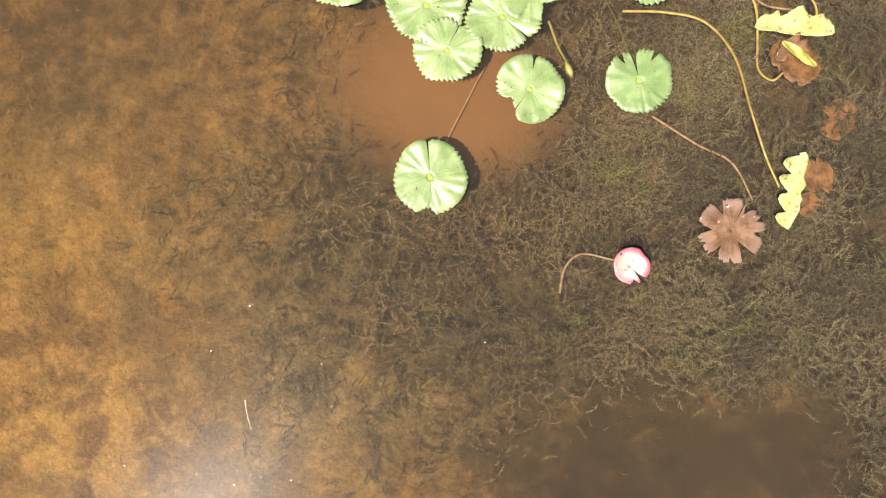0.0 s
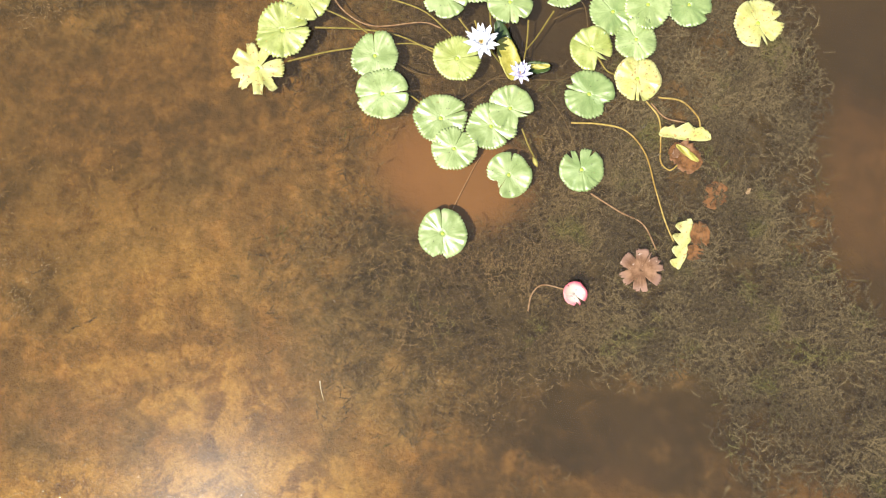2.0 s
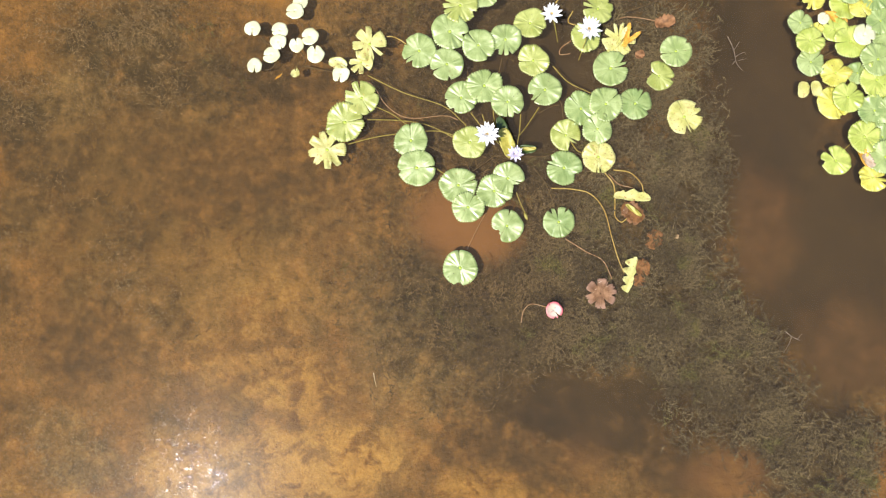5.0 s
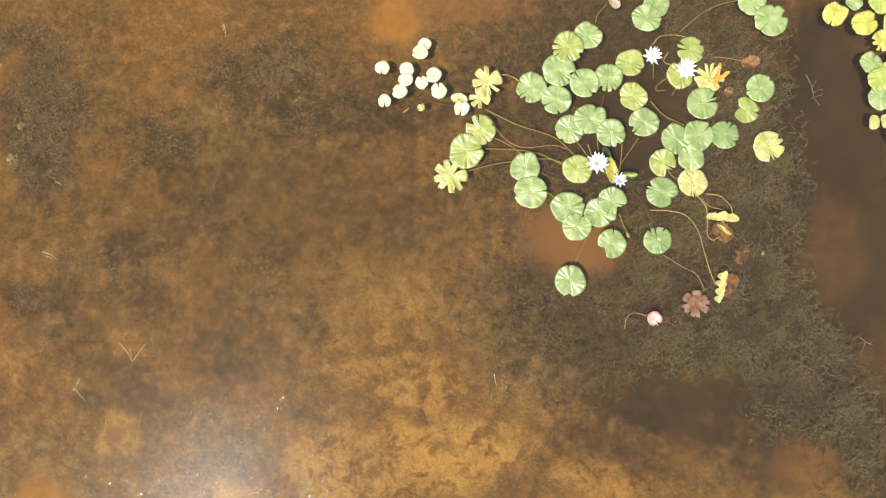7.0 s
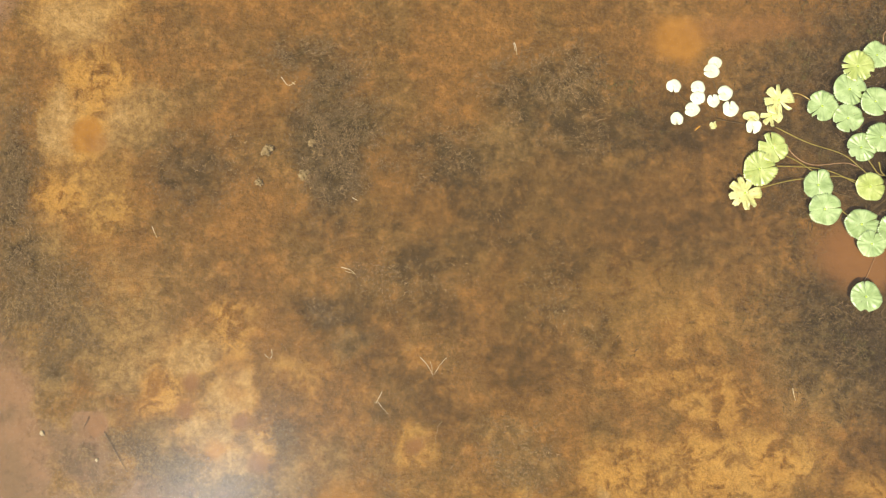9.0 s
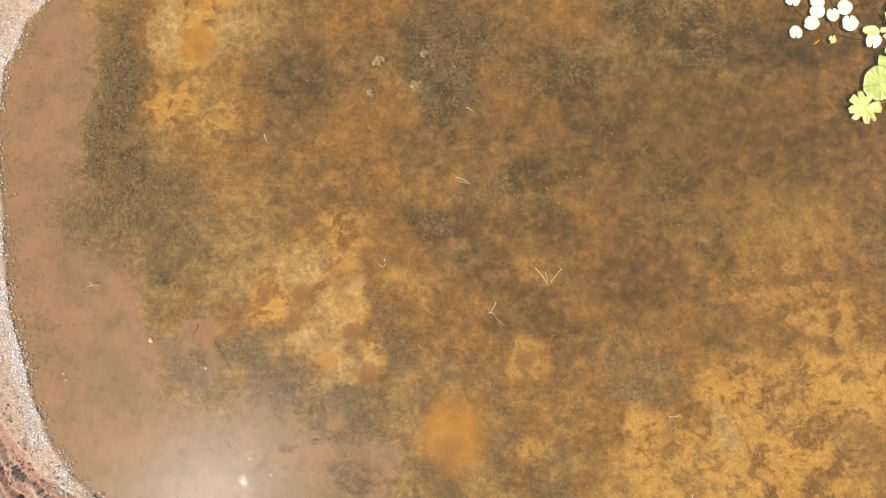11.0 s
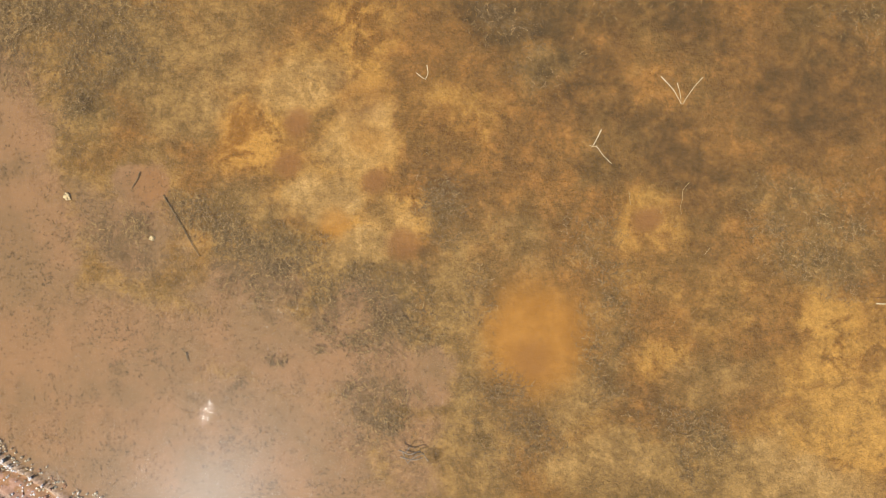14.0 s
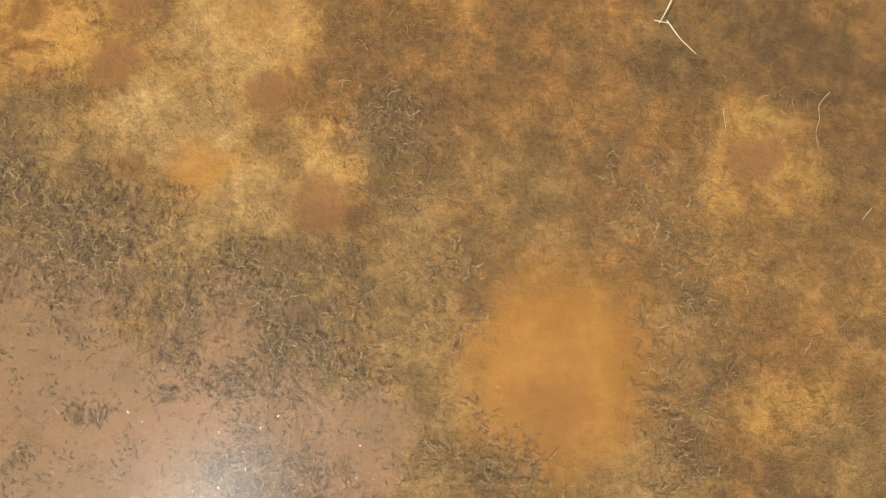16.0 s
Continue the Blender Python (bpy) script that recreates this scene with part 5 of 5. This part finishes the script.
twig("v", ((-5.29, -0.14), (-5.20, -0.24), (-5.14, -0.35)), ((-4.98, -0.15), (-5.06, -0.24), (-5.13, -0.35)), ((-5.17, -0.19), (-5.15, -0.26), (-5.14, -0.33)))
twig("v", ((-5.74, -0.55), (-5.78, -0.63), (-5.81, -0.68)), ((-5.78, -0.67), (-5.72, -0.75), (-5.66, -0.81)), ((-5.83, -0.67), (-5.77, -0.68)))
twig("v", ((-7.06, -0.06), (-7.05, -0.12), (-7.07, -0.17)), ((-7.14, -0.12), (-7.10, -0.15), (-7.07, -0.17)))
twig("stick", ((-9.09, -1.06), (-8.94, -1.29), (-8.79, -1.53)))
twig("stick", ((-8.86, -2.26), (-8.84, -2.33)))
twig("stick", ((-9.28, -0.88), (-9.30, -0.94), (-9.34, -1.01)))
twig("straw", ((-6.24, 0.92), (-6.14, 0.89), (-6.06, 0.83)), ((-6.19, 0.87), (-6.07, 0.84)))
twig("straw", ((-4.16, 3.66), (-4.14, 3.59), (-4.13, 3.50)))
twig("straw", ((-7.01, 3.25), (-6.92, 3.14), (-6.83, 3.19)))
twig("straw", ((-6.12, 1.76), (-6.05, 1.72)))
twig("straw", ((-3.48, -2.70), (-3.48, -2.78), (-3.50, -2.87)))
twig("straw", ((-8.54, 1.41), (-8.52, 1.35), (-8.48, 1.27)))
twig("straw", ((-3.74, -1.83), (-3.66, -1.83), (-3.60, -1.79)))
twig("straw", ((-10.58, -0.45), (-10.51, -0.43), (-10.43, -0.44)), ((-10.57, -0.40), (-10.46, -0.48)))
twig("branch", ((2.72, 3.00), (2.78, 2.85), (2.80, 2.72), (2.86, 2.63)), ((2.78, 2.85), (2.84, 2.94)), ((2.79, 2.78), (2.88, 2.83), (2.90, 2.80)), ((2.80, 2.75), (2.76, 2.70)), ((2.82, 2.74), (2.90, 2.76)))
twig("branch", ((-7.22, -2.99), (-7.12, -3.01), (-7.05, -2.99)), ((-7.16, -3.03), (-7.10, -2.98), (-7.04, -2.96)), ((-7.20, -2.96), (-7.16, -3.04)))
twig("branch", ((-7.23, -2.94), (-7.15, -2.97), (-7.07, -2.95), (-7.01, -3.02)), ((-7.18, -2.96), (-7.14, -2.91)))
twig("straw", ((-4.17, 3.65), (-4.15, 3.55)))
twig("straw", ((-6.87, 3.18), (-6.84, 3.15)))
twig("branch", ((3.22, -0.05), (3.28, -0.10), (3.36, -0.14)), ((3.28, -0.10), (3.24, -0.19), (3.19, -0.26)), ((3.33, -0.13), (3.38, -0.07)))
twig("fibre", ((-5.03, -0.92), (-5.08, -0.98), (-5.09, -1.05)), ((-5.09, -1.05), (-5.11, -1.11), (-5.10, -1.18)))
twig("fibre", ((-5.50, -1.00), (-5.49, -1.10)))
twig("fibre", ((-4.90, -1.43), (-4.94, -1.48)))
twig("straw", ((-0.94, -0.48), (-0.93, -0.55), (-0.91, -0.62)))


# ---- lumps and shells ----
def blob(name, x, y, size, flat, material, label, category, z=None, seed=0):
    """A rough, lumpy stone or clod."""
    bm = bmesh.new()
    bmesh.ops.create_icosphere(bm, subdivisions=4, radius=1.0)
    for v in bm.verts:
        k = 1 + 0.75 * noise.noise(v.co * 1.6 + Vector((seed, seed, 0))) + 0.35 * noise.noise(v.co * 4 + Vector((0, seed, seed))) + 0.18 * noise.noise(v.co * 9 + Vector((seed, 0, seed)))
        v.co = Vector((v.co.x * size * k, v.co.y * size * k * 0.8, v.co.z * size * flat * k))
    me = bpy.data.meshes.new(name)
    bm.to_mesh(me)
    bm.free()
    me.polygons.foreach_set("use_smooth", np.full(len(me.polygons), True))
    me.materials.append(material)
    ob = new(name, me)
    bed = float(ground_height(np.array([x]), np.array([y]))[0])
    ob.matrix_world = pose(x, y, bed + size * flat * 0.6 if z is None else z, 0, 0, 40 * seed)
    return tagged(ob, label, category)


for k, (x, y, s) in enumerate(((-7.20, 2.36, 0.068), (-6.65, 2.46, 0.043), (-6.75, 2.05, 0.060), (-7.29, 1.96, 0.045), (-6.69, 2.10, 0.030), (-7.16, 2.40, 0.035))):
    blob("mud_lump", x, y, s, 0.38, LUMP, "pale lump of mud and algae on the pond bottom", "mud lump", None, k + 1)
blob("shell", -9.833, -1.081, 0.027, 0.5, SHELL, "white empty shell lying in the shallows", "shell", None, 3)
blob("shell", -9.164, -1.394, 0.020, 0.5, SHELL, "small white shell lying in the shallows", "shell", None, 5)
blob("shell", -10.83, -1.48, 0.015, 0.5, SHELL, "tiny white shell near the shore", "shell", None, 8)
blob("shell", -10.80, -1.56, 0.013, 0.5, SHELL, "tiny white shell near the shore", "shell", None, 9)


# ---- loose growth and litter that nobody could count ----
def scatter(count, low, high, keep, seed):
    """Random places in a box, kept with the chance that keep gives."""
    rng = np.random.default_rng(seed)
    x, y = rng.uniform(low[0], high[0], count), rng.uniform(low[1], high[1], count)
    ok = rng.random(count) < keep(x, y)
    return x[ok], y[ok], rng


def ribbon(points, width):
    """A thin blade along points, as places and quads."""
    p = np.asarray(points, float)
    way = np.gradient(p, axis=0)
    side = np.stack([-way[:, 1], way[:, 0], 0 * way[:, 0]], -1)
    side /= np.linalg.norm(side, axis=1)[:, None] + 1e-9
    w = np.asarray(width)[:, None] * np.ones((len(p), 1)) / 2
    v = np.stack([p + side * w, p - side * w], 1).reshape(-1, 3)
    f = np.array([(2 * i, 2 * i + 1, 2 * i + 3, 2 * i + 2) for i in range(len(p) - 1)])
    return v, f


def sprig(seed, shoots=12, rows=3):
    """A feathery sprig one unit long: a bent stem with pointed side shoots, all in triangles."""
    rng = np.random.default_rng(seed)
    s = np.linspace(0, 1, rows + 1)
    bend, lift = rng.uniform(-0.7, 0.7), rng.uniform(0.1, 0.5)
    line = np.column_stack([s, bend * s * s + 0.05 * np.sin(5 * s + seed), lift * s * (1.3 - s)])
    v, f = ribbon(line, np.linspace(0.05, 0.028, rows + 1))
    verts, tris = [v], [f[:, (0, 1, 2)], f[:, (0, 2, 3)]]
    n = len(v)
    for k in range(shoots):
        u = 0.10 + 0.9 * k / (shoots - 1)
        b = np.array([np.interp(u, s, line[:, j]) for j in range(3)])
        a = math.atan(bend * 2 * u) + (1 if k % 2 else -1) * rng.uniform(0.35, 1.1)
        ln = rng.uniform(0.18, 0.38) * (1.15 - 0.5 * u)
        side = 0.042 * np.array([-math.sin(a), math.cos(a), 0])
        tip = b + ln * np.array([math.cos(a), math.sin(a), rng.uniform(-0.1, 0.6)])
        verts.append(np.array([b + side, b - side, tip]))
        tris.append(np.array([(n, n + 1, n + 2)]))
        n += 3
    return np.vstack(verts), np.vstack(tris)


def thread(seed):
    """A curled thread one unit long."""
    rng = np.random.default_rng(seed + 100)
    a = np.cumsum(np.r_[0, rng.uniform(-1.2, 1.2, 2)])
    p = np.vstack([[0, 0, 0], np.cumsum(np.column_stack([np.cos(a), np.sin(a), rng.uniform(-0.2, 0.5, 3)]) / 3, axis=0)])
    return ribbon(p, np.array([0.055, 0.085, 0.08, 0.04]))


def strew(name, templates, x, y, z, size, turn, material, label, category, tone=None, tilt=0.0, rng=RNG):
    """Copies of the templates at all these places, as one object."""
    verts, faces, tones, base = [], [], [], 0
    which = rng.integers(0, len(templates), len(x))
    for k, (tv, tf) in enumerate(templates):
        m = which == k
        n = int(m.sum())
        if not n:
            continue
        c, s = np.cos(turn[m])[:, None], np.sin(turn[m])[:, None]
        lean = rng.uniform(-tilt, tilt, n)[:, None] if tilt else np.zeros((n, 1))
        px, py, pz = tv[:, 0][None] * size[m][:, None], tv[:, 1][None] * size[m][:, None], tv[:, 2][None] * size[m][:, None]
        pz = pz + lean * px
        v = np.stack([x[m][:, None] + px * c - py * s, y[m][:, None] + px * s + py * c, z[m][:, None] + pz], -1)
        faces.append((tf[None] + (base + np.arange(n) * len(tv))[:, None, None]).reshape(-1, tf.shape[1]))
        verts.append(v.reshape(-1, 3))
        base += n * len(tv)
        if tone is not None:
            tones.append(np.repeat(tone[m], len(tv), axis=0))
    me = mesh_from(name, np.vstack(verts), np.vstack(faces), material, False)
    if tone is not None:
        layer = me.attributes.new("tone", "FLOAT_COLOR", "POINT")
        t = np.vstack(tones)
        layer.data.foreach_set("color", np.column_stack([t, np.ones(len(t))]).astype(np.float32).ravel())
    return tagged(new(name, me), label, category, kind="stuff")


def weed_chance(x, y):
    """How thickly pondweed stands: in clumps, thinner over silt, over deep holes and towards the open bottom."""
    chance, w = np.zeros(len(x)), zone("weed", x, y)
    near = np.flatnonzero(w > 0.02)
    x, y, w = x[near], y[near], w[near]
    deep = zone("deep", x, y) * np.where(x > 1.9, 1 - 0.85 * w, 1)
    w = w * np.clip(1 - 1.6 * zone("silt", x, y), 0, 1) * np.clip(1 - 1.35 * deep, 0, 1)
    clump = np.where(x < -2.6, np.clip(lattice_noise(x, y, 5.5, 5) * 3.6 - 1.3, 0.06, 1), np.clip(lattice_noise(x, y, 3.5) * 2.6 - 0.75, 0.05, 1))
    thick = np.where(x < -2.6, 0.5, np.clip(0.30 + 0.55 * (x + 0.3), 0.30, 1))
    chance[near] = np.clip(w * clump, 0, 1) * thick * (shore_distance(x, y) > 0.15)
    return chance


SPRIGS = [sprig(k) for k in range(14)]
x, y, rng = scatter(300000, (-3.2, -2.2), (5.0, 4.4), weed_chance, 11)
depth = ground_height(x, y)
level = depth + (np.minimum(-0.025, depth + 0.12) - depth) * rng.random(len(x)) ** 0.8
# khaki tips above, browner towards the open bottom
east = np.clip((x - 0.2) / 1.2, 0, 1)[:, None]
# lower shoots are coloured darker, for light lost in the murky water
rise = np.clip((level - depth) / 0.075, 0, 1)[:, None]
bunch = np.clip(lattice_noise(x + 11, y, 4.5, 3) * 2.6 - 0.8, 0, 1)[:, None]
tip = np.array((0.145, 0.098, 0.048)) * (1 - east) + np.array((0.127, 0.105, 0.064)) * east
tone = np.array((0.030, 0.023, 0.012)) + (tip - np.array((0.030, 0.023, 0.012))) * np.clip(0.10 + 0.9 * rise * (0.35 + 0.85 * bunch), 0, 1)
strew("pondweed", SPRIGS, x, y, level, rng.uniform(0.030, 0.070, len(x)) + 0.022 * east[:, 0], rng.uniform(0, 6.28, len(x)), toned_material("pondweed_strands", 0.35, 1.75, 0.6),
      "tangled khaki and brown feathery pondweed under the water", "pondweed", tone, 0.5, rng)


def strand_line(seed, wide=1.0):
    """A long loose strand one unit long."""
    rng = np.random.default_rng(seed + 700)
    a = np.cumsum(np.r_[0, rng.uniform(-0.6, 0.6, 8)] + rng.uniform(-0.15, 0.15))
    p = np.vstack([[0, 0, 0], np.cumsum(np.column_stack([np.cos(a), np.sin(a), rng.uniform(-0.06, 0.10, 9)]) / 9, axis=0)])
    return ribbon(p, wide * np.linspace(0.012, 0.007, 10))


x, y, rng = scatter(90000, (-3.0, -2.2), (5.0, 4.4), weed_chance, 31)
depth = ground_height(x, y)
strew("long_pondweed", [strand_line(k) for k in range(16)], x, y, np.minimum(-0.02, depth + rng.uniform(0.05, 0.11, len(x))), rng.uniform(0.05, 0.18, len(x)), rng.uniform(0, 6.28, len(x)),
      weed_material("long_strands", (0.050, 0.040, 0.018), (0.230, 0.180, 0.090)), "long loose strands of pondweed under the water", "pondweed", rng=rng)
x, y, rng = scatter(1300000, (-12.0, -3.9), (-3.0, 4.4), weed_chance, 12)
tone = np.array((0.118, 0.083, 0.045)) + np.array((0.290, 0.210, 0.118)) * (rng.random(len(x)) ** 1.6 * (0.4 + 0.8 * lattice_noise(x, y, 3.0)))[:, None]
strew("low_pondweed", [sprig(k + 40, 8, 2) for k in range(12)], x, y, ground_height(x, y) + rng.uniform(0.0, 0.035, len(x)), rng.uniform(0.014, 0.044, len(x)), rng.uniform(0, 6.28, len(x)), toned_material("low_pondweed_strands", 0.6, 1.4, 0.12),
      "low grey-brown pondweed on the shallow bottom", "pondweed", tone, 0.3, rng)

# pale dead strands gathered in small tangles on the mat
TANGLES = ((-3.67, 0.87), (-3.65, 0.56), (-5.33, 0.89), (-5.07, 0.98), (-3.68, 0.23), (-3.25, 0.06), (-3.61, -0.69), (-3.70, -0.90), (-4.20, -1.17), (-4.09, -1.40), (-6.05, 0.76), (-5.23, -1.07), (-7.02, -1.00), (-5.14, -2.07), (-7.27, -1.90), (-7.46, -2.04), (-6.72, 2.45), (-6.45, 2.73), (-3.74, 3.14), (-6.22, 1.89))
rng = np.random.default_rng(41)
x = np.concatenate([rng.normal(p[0], 0.11, 14) for p in TANGLES])
y = np.concatenate([rng.normal(p[1], 0.11, 14) for p in TANGLES])
strew("dead_strands", [strand_line(k + 20, 2.4) for k in range(10)], x, y, ground_height(x, y) + 0.03, rng.uniform(0.02, 0.075, len(x)), rng.uniform(0, 6.28, len(x)),
      plain_material("bleached_strands", (0.17, 0.12, 0.06), (0.46, 0.37, 0.23), 20.0, 0.7, islands=True), "pale dead weed strands in loose tangles on the pond bottom", "dead weed", rng=rng)
THREADS = [thread(k) for k in range(12)]


def mat_chance(x, y):
    smooth = np.maximum.reduce([np.clip(2.2 * zone("silt", x, y), 0, 1), np.clip(1.6 * zone("orange", x, y), 0, 1), zone("deep", x, y), 0.93 * zone("tan", x, y)])
    return np.clip(1 - smooth, 0, 1) * (shore_distance(x, y) > 0.1) * np.where(x > -2.0, 0.45, 1.0)


x, y, rng = scatter(90000, (-12.0, -3.9), (1.5, 4.4), mat_chance, 13)
gold, olive, weed = zone("gold", x, y)[:, None], zone("olive", x, y)[:, None], zone("weed", x, y)[:, None]
patchy = np.clip(lattice_noise(x, y, 1.4) * 2.4 - 0.7, 0, 1)[:, None]
tone = np.array((0.085, 0.054, 0.015)) * (1 - patchy) + np.array((0.190, 0.096, 0.021)) * patchy
tone = tone * (1 - olive) + np.array((0.212, 0.140, 0.068)) * olive
tone = tone * (1 - gold) + np.array((0.360, 0.220, 0.068)) * gold
tone = tone * (1 - weed) + np.array((0.150, 0.108, 0.048)) * weed
strew("algae", THREADS, x, y, ground_height(x, y) + rng.uniform(0.001, 0.014, len(x)), rng.uniform(0.014, 0.045, len(x)), rng.uniform(0, 6.28, len(x)), toned_material("algae_threads"),
      "loose curled algae threads on the pond bottom", "algae", tone, 0.3, rng)

x, y, rng = scatter(520000, (-12.0, -3.9), (-6.0, 3.6), lambda x, y: np.maximum(0.42 * zone("tan", x, y) * np.clip(lattice_noise(x, y, 6.5, 5) * 3.2 - 1.40, 0.10, 1) * 0.6, 0.8 * zone("weed", x, y) * np.clip(lattice_noise(x, y, 5.0, 5) * 5 - 2.2, 0, 1)) * (shore_distance(x, y) > 0.05), 14)
SCRAPS = [ribbon([(0, 0, 0), (0.5, bend, 0.05), (1, 0, 0)], np.array([0.10, 0.22, 0.08])) for bend in (-0.35, -0.15, 0.1, 0.3)]
strew("debris", SCRAPS, x, y, ground_height(x, y) + 0.003, rng.uniform(0.008, 0.026, len(x)), rng.uniform(0, 6.28, len(x)), DEBRIS,
      "dark flecks of rotting plants on the shallow mud", "debris", rng=rng)


def pebble(seed):
    """A small angular stone one unit across."""
    rng = np.random.default_rng(seed + 300)
    a = np.linspace(0, 2 * np.pi, 6, endpoint=False)
    low = np.column_stack([0.5 * np.cos(a), 0.5 * np.sin(a), 0 * a]) * rng.uniform(0.7, 1.2, (6, 1))
    high = np.column_stack([0.36 * np.cos(a + 0.4), 0.36 * np.sin(a + 0.4), 0 * a + rng.uniform(0.25, 0.45)]) * rng.uniform(0.8, 1.2, (6, 1))
    v = np.vstack([low, high, [[0, 0, 0.5]]])
    f = [(i, (i + 1) % 6, 6 + (i + 1) % 6) for i in range(6)] + [(i, 6 + (i + 1) % 6, 6 + i) for i in range(6)] + [(6 + i, 6 + (i + 1) % 6, 12) for i in range(6)]
    return v, np.array(f)


PEBBLES = [pebble(k) for k in range(8)]


def strand(x, y):
    d = shore_distance(x, y) + 0.10 * (lattice_noise(x, y, 2.5) - 0.5)
    line = np.exp(-((d + 0.05) / np.where(d < -0.05, 0.14, 0.085)) ** 2) * np.clip(lattice_noise(x, y, 4.0) * 2.6 - 0.7, 0.05, 1)
    return np.clip(line, 0, 1) * np.where(y > -0.4, 0.7, 1.0)


x, y, rng = scatter(260000, (-12.4, -4.3), (-8.0, 4.0), strand, 15)
strew("shingle", PEBBLES, x, y, np.maximum(ground_height(x, y) - 0.002, -0.01), rng.uniform(0.007, 0.024, len(x)), rng.uniform(0, 6.28, len(x)), STONE,
      "pale pebbles and shell bits along the waterline", "pebbles", rng=rng)
x, y, rng = scatter(18000, (-12.4, -4.3), (-8.0, 4.0), lambda x, y: (shore_distance(x, y) < -0.12) * 0.8, 16)
strew("gravel", PEBBLES, x, y, ground_height(x, y) - 0.003, rng.uniform(0.006, 0.028, len(x)), rng.uniform(0, 6.28, len(x)), LITTER,
      "dry gravel and plant litter on the bank", "gravel", rng=rng)


def rut_edge(x, y):
    near = [rut_distance(x, y, line) for line in CRACKS]
    return np.clip(sum(np.exp(-((r - 0.08) / 0.05) ** 2) for r in near), 0, 1) * np.clip(lattice_noise(x, y, 5.0) * 3 - 1.2, 0, 1)


x, y, rng = scatter(22000, (-12.4, -4.3), (-8.0, 4.0), lambda x, y: (shore_distance(x, y) < -0.06) * np.clip(lattice_noise(x, y, 4.0) * 4 - 1.5, 0.1, 1), 21)
strew("bank_litter", THREADS, x, y, ground_height(x, y) + 0.004, rng.uniform(0.02, 0.06, len(x)), rng.uniform(0, 6.28, len(x)), DEBRIS,
      "dark bits of dead stalks strewn on the bank", "plant litter", rng=rng)
x, y, rng = scatter(9000, (-12.4, -4.3), (-8.6, -1.0), rut_edge, 17)
strew("clods", PEBBLES, x, y, ground_height(x, y) - 0.006, rng.uniform(0.012, 0.045, len(x)), rng.uniform(0, 6.28, len(x)), CLOD,
      "clods of red earth along the wheel ruts", "clods", rng=rng)


def blade(seed):
    """A grass blade one unit long that leans over."""
    rng = np.random.default_rng(seed + 500)
    s = np.linspace(0, 1, 5)
    lean = rng.uniform(0.35, 0.9)
    return ribbon(np.column_stack([lean * s ** 1.6, 0.1 * s * rng.uniform(-1, 1), s * (1 - 0.4 * lean * s)]), np.array([0.05, 0.055, 0.045, 0.03, 0.008]))


def lawn(x, y):
    far = np.hypot((x + 12.1) / 1.25, (y + 4.0) / 1.05) + 0.5 * (lattice_noise(x, y, 3.0) - 0.5)
    return np.clip((1.0 - far) * 3.5, 0, 1) * (shore_distance(x, y) < -0.3)


BLADES = [blade(k) for k in range(8)]
x, y, rng = scatter(48000, (-13.6, -5.6), (-10.4, -2.5), lawn, 18)
strew("grass", BLADES, x, y, ground_height(x, y) - 0.004, rng.uniform(0.05, 0.15, len(x)), rng.uniform(0, 6.28, len(x)), GRASS,
      "dense green grass tufts on the bank", "grass", rng=rng)
x, y, rng = scatter(9000, (-13.0, -4.6), (-8.6, -1.2), lambda x, y: (shore_distance(x, y) < -0.15) * 0.5 * np.clip(lattice_noise(x, y, 2.5) * 3 - 1, 0, 1), 19)
strew("dry_grass", BLADES, x, y, ground_height(x, y) - 0.004, rng.uniform(0.03, 0.08, len(x)), rng.uniform(0, 6.28, len(x)), LITTER,
      "dry straw-coloured grass stubble on the bank", "dry grass", rng=rng)

# tilted flecks added to sparkle where ripples would glint, thicker along the waterline
x, y, rng = scatter(230000, (-11.6, -3.6), (4.0, 2.5), lambda x, y: 0.7 * np.clip(lattice_noise(x, y, 1.1) * 4 - 1.8, 0.25, 1) * (shore_distance(x, y) > 0.2) * np.where(x > -2.5, 0.22, 1) * np.where(x < -7.6, 0.3, 1), 20)
x2, y2, rng2 = scatter(90000, (-10.2, -4.2), (-8.2, -2.6), lambda x, y: np.exp(-((shore_distance(x, y) - 0.07) / 0.07) ** 2) * np.clip(lattice_noise(x, y, 5.0) * 5 - 2.4, 0, 1) + 0.8 * np.exp(-((x + 8.75 - 0.25 * (y + 3.3)) / 0.07) ** 2) * np.clip(lattice_noise(x, y, 6.0) * 6 - 3.2, 0, 1), 22)
x, y = np.r_[x, x2], np.r_[y, y2]
fleck = (np.array([(0.5, 0.1, 0), (0, 0.5, 0), (-0.5, -0.1, 0), (0, -0.5, 0)]), np.array([(0, 1, 2, 3)]))
FLECKS = [(fleck[0] + np.outer([0.5, 0, -0.5, 0], (0, 0, math.tan(t))), fleck[1]) for t in np.radians((-5, -4, -3, -2, -1, 1, 2, 3, 4, 5))]
strew("surface_flecks", FLECKS, x, y, np.full(len(x), 0.0015), np.where(x < -6.6, 0.45, 0.7) * rng.uniform(0.0040, 0.0095, len(x)), rng.uniform(0, 6.28, len(x)), FLAKE,
      "tiny tilted flecks added on the water surface to sparkle in the sun", "surface film", rng=rng)
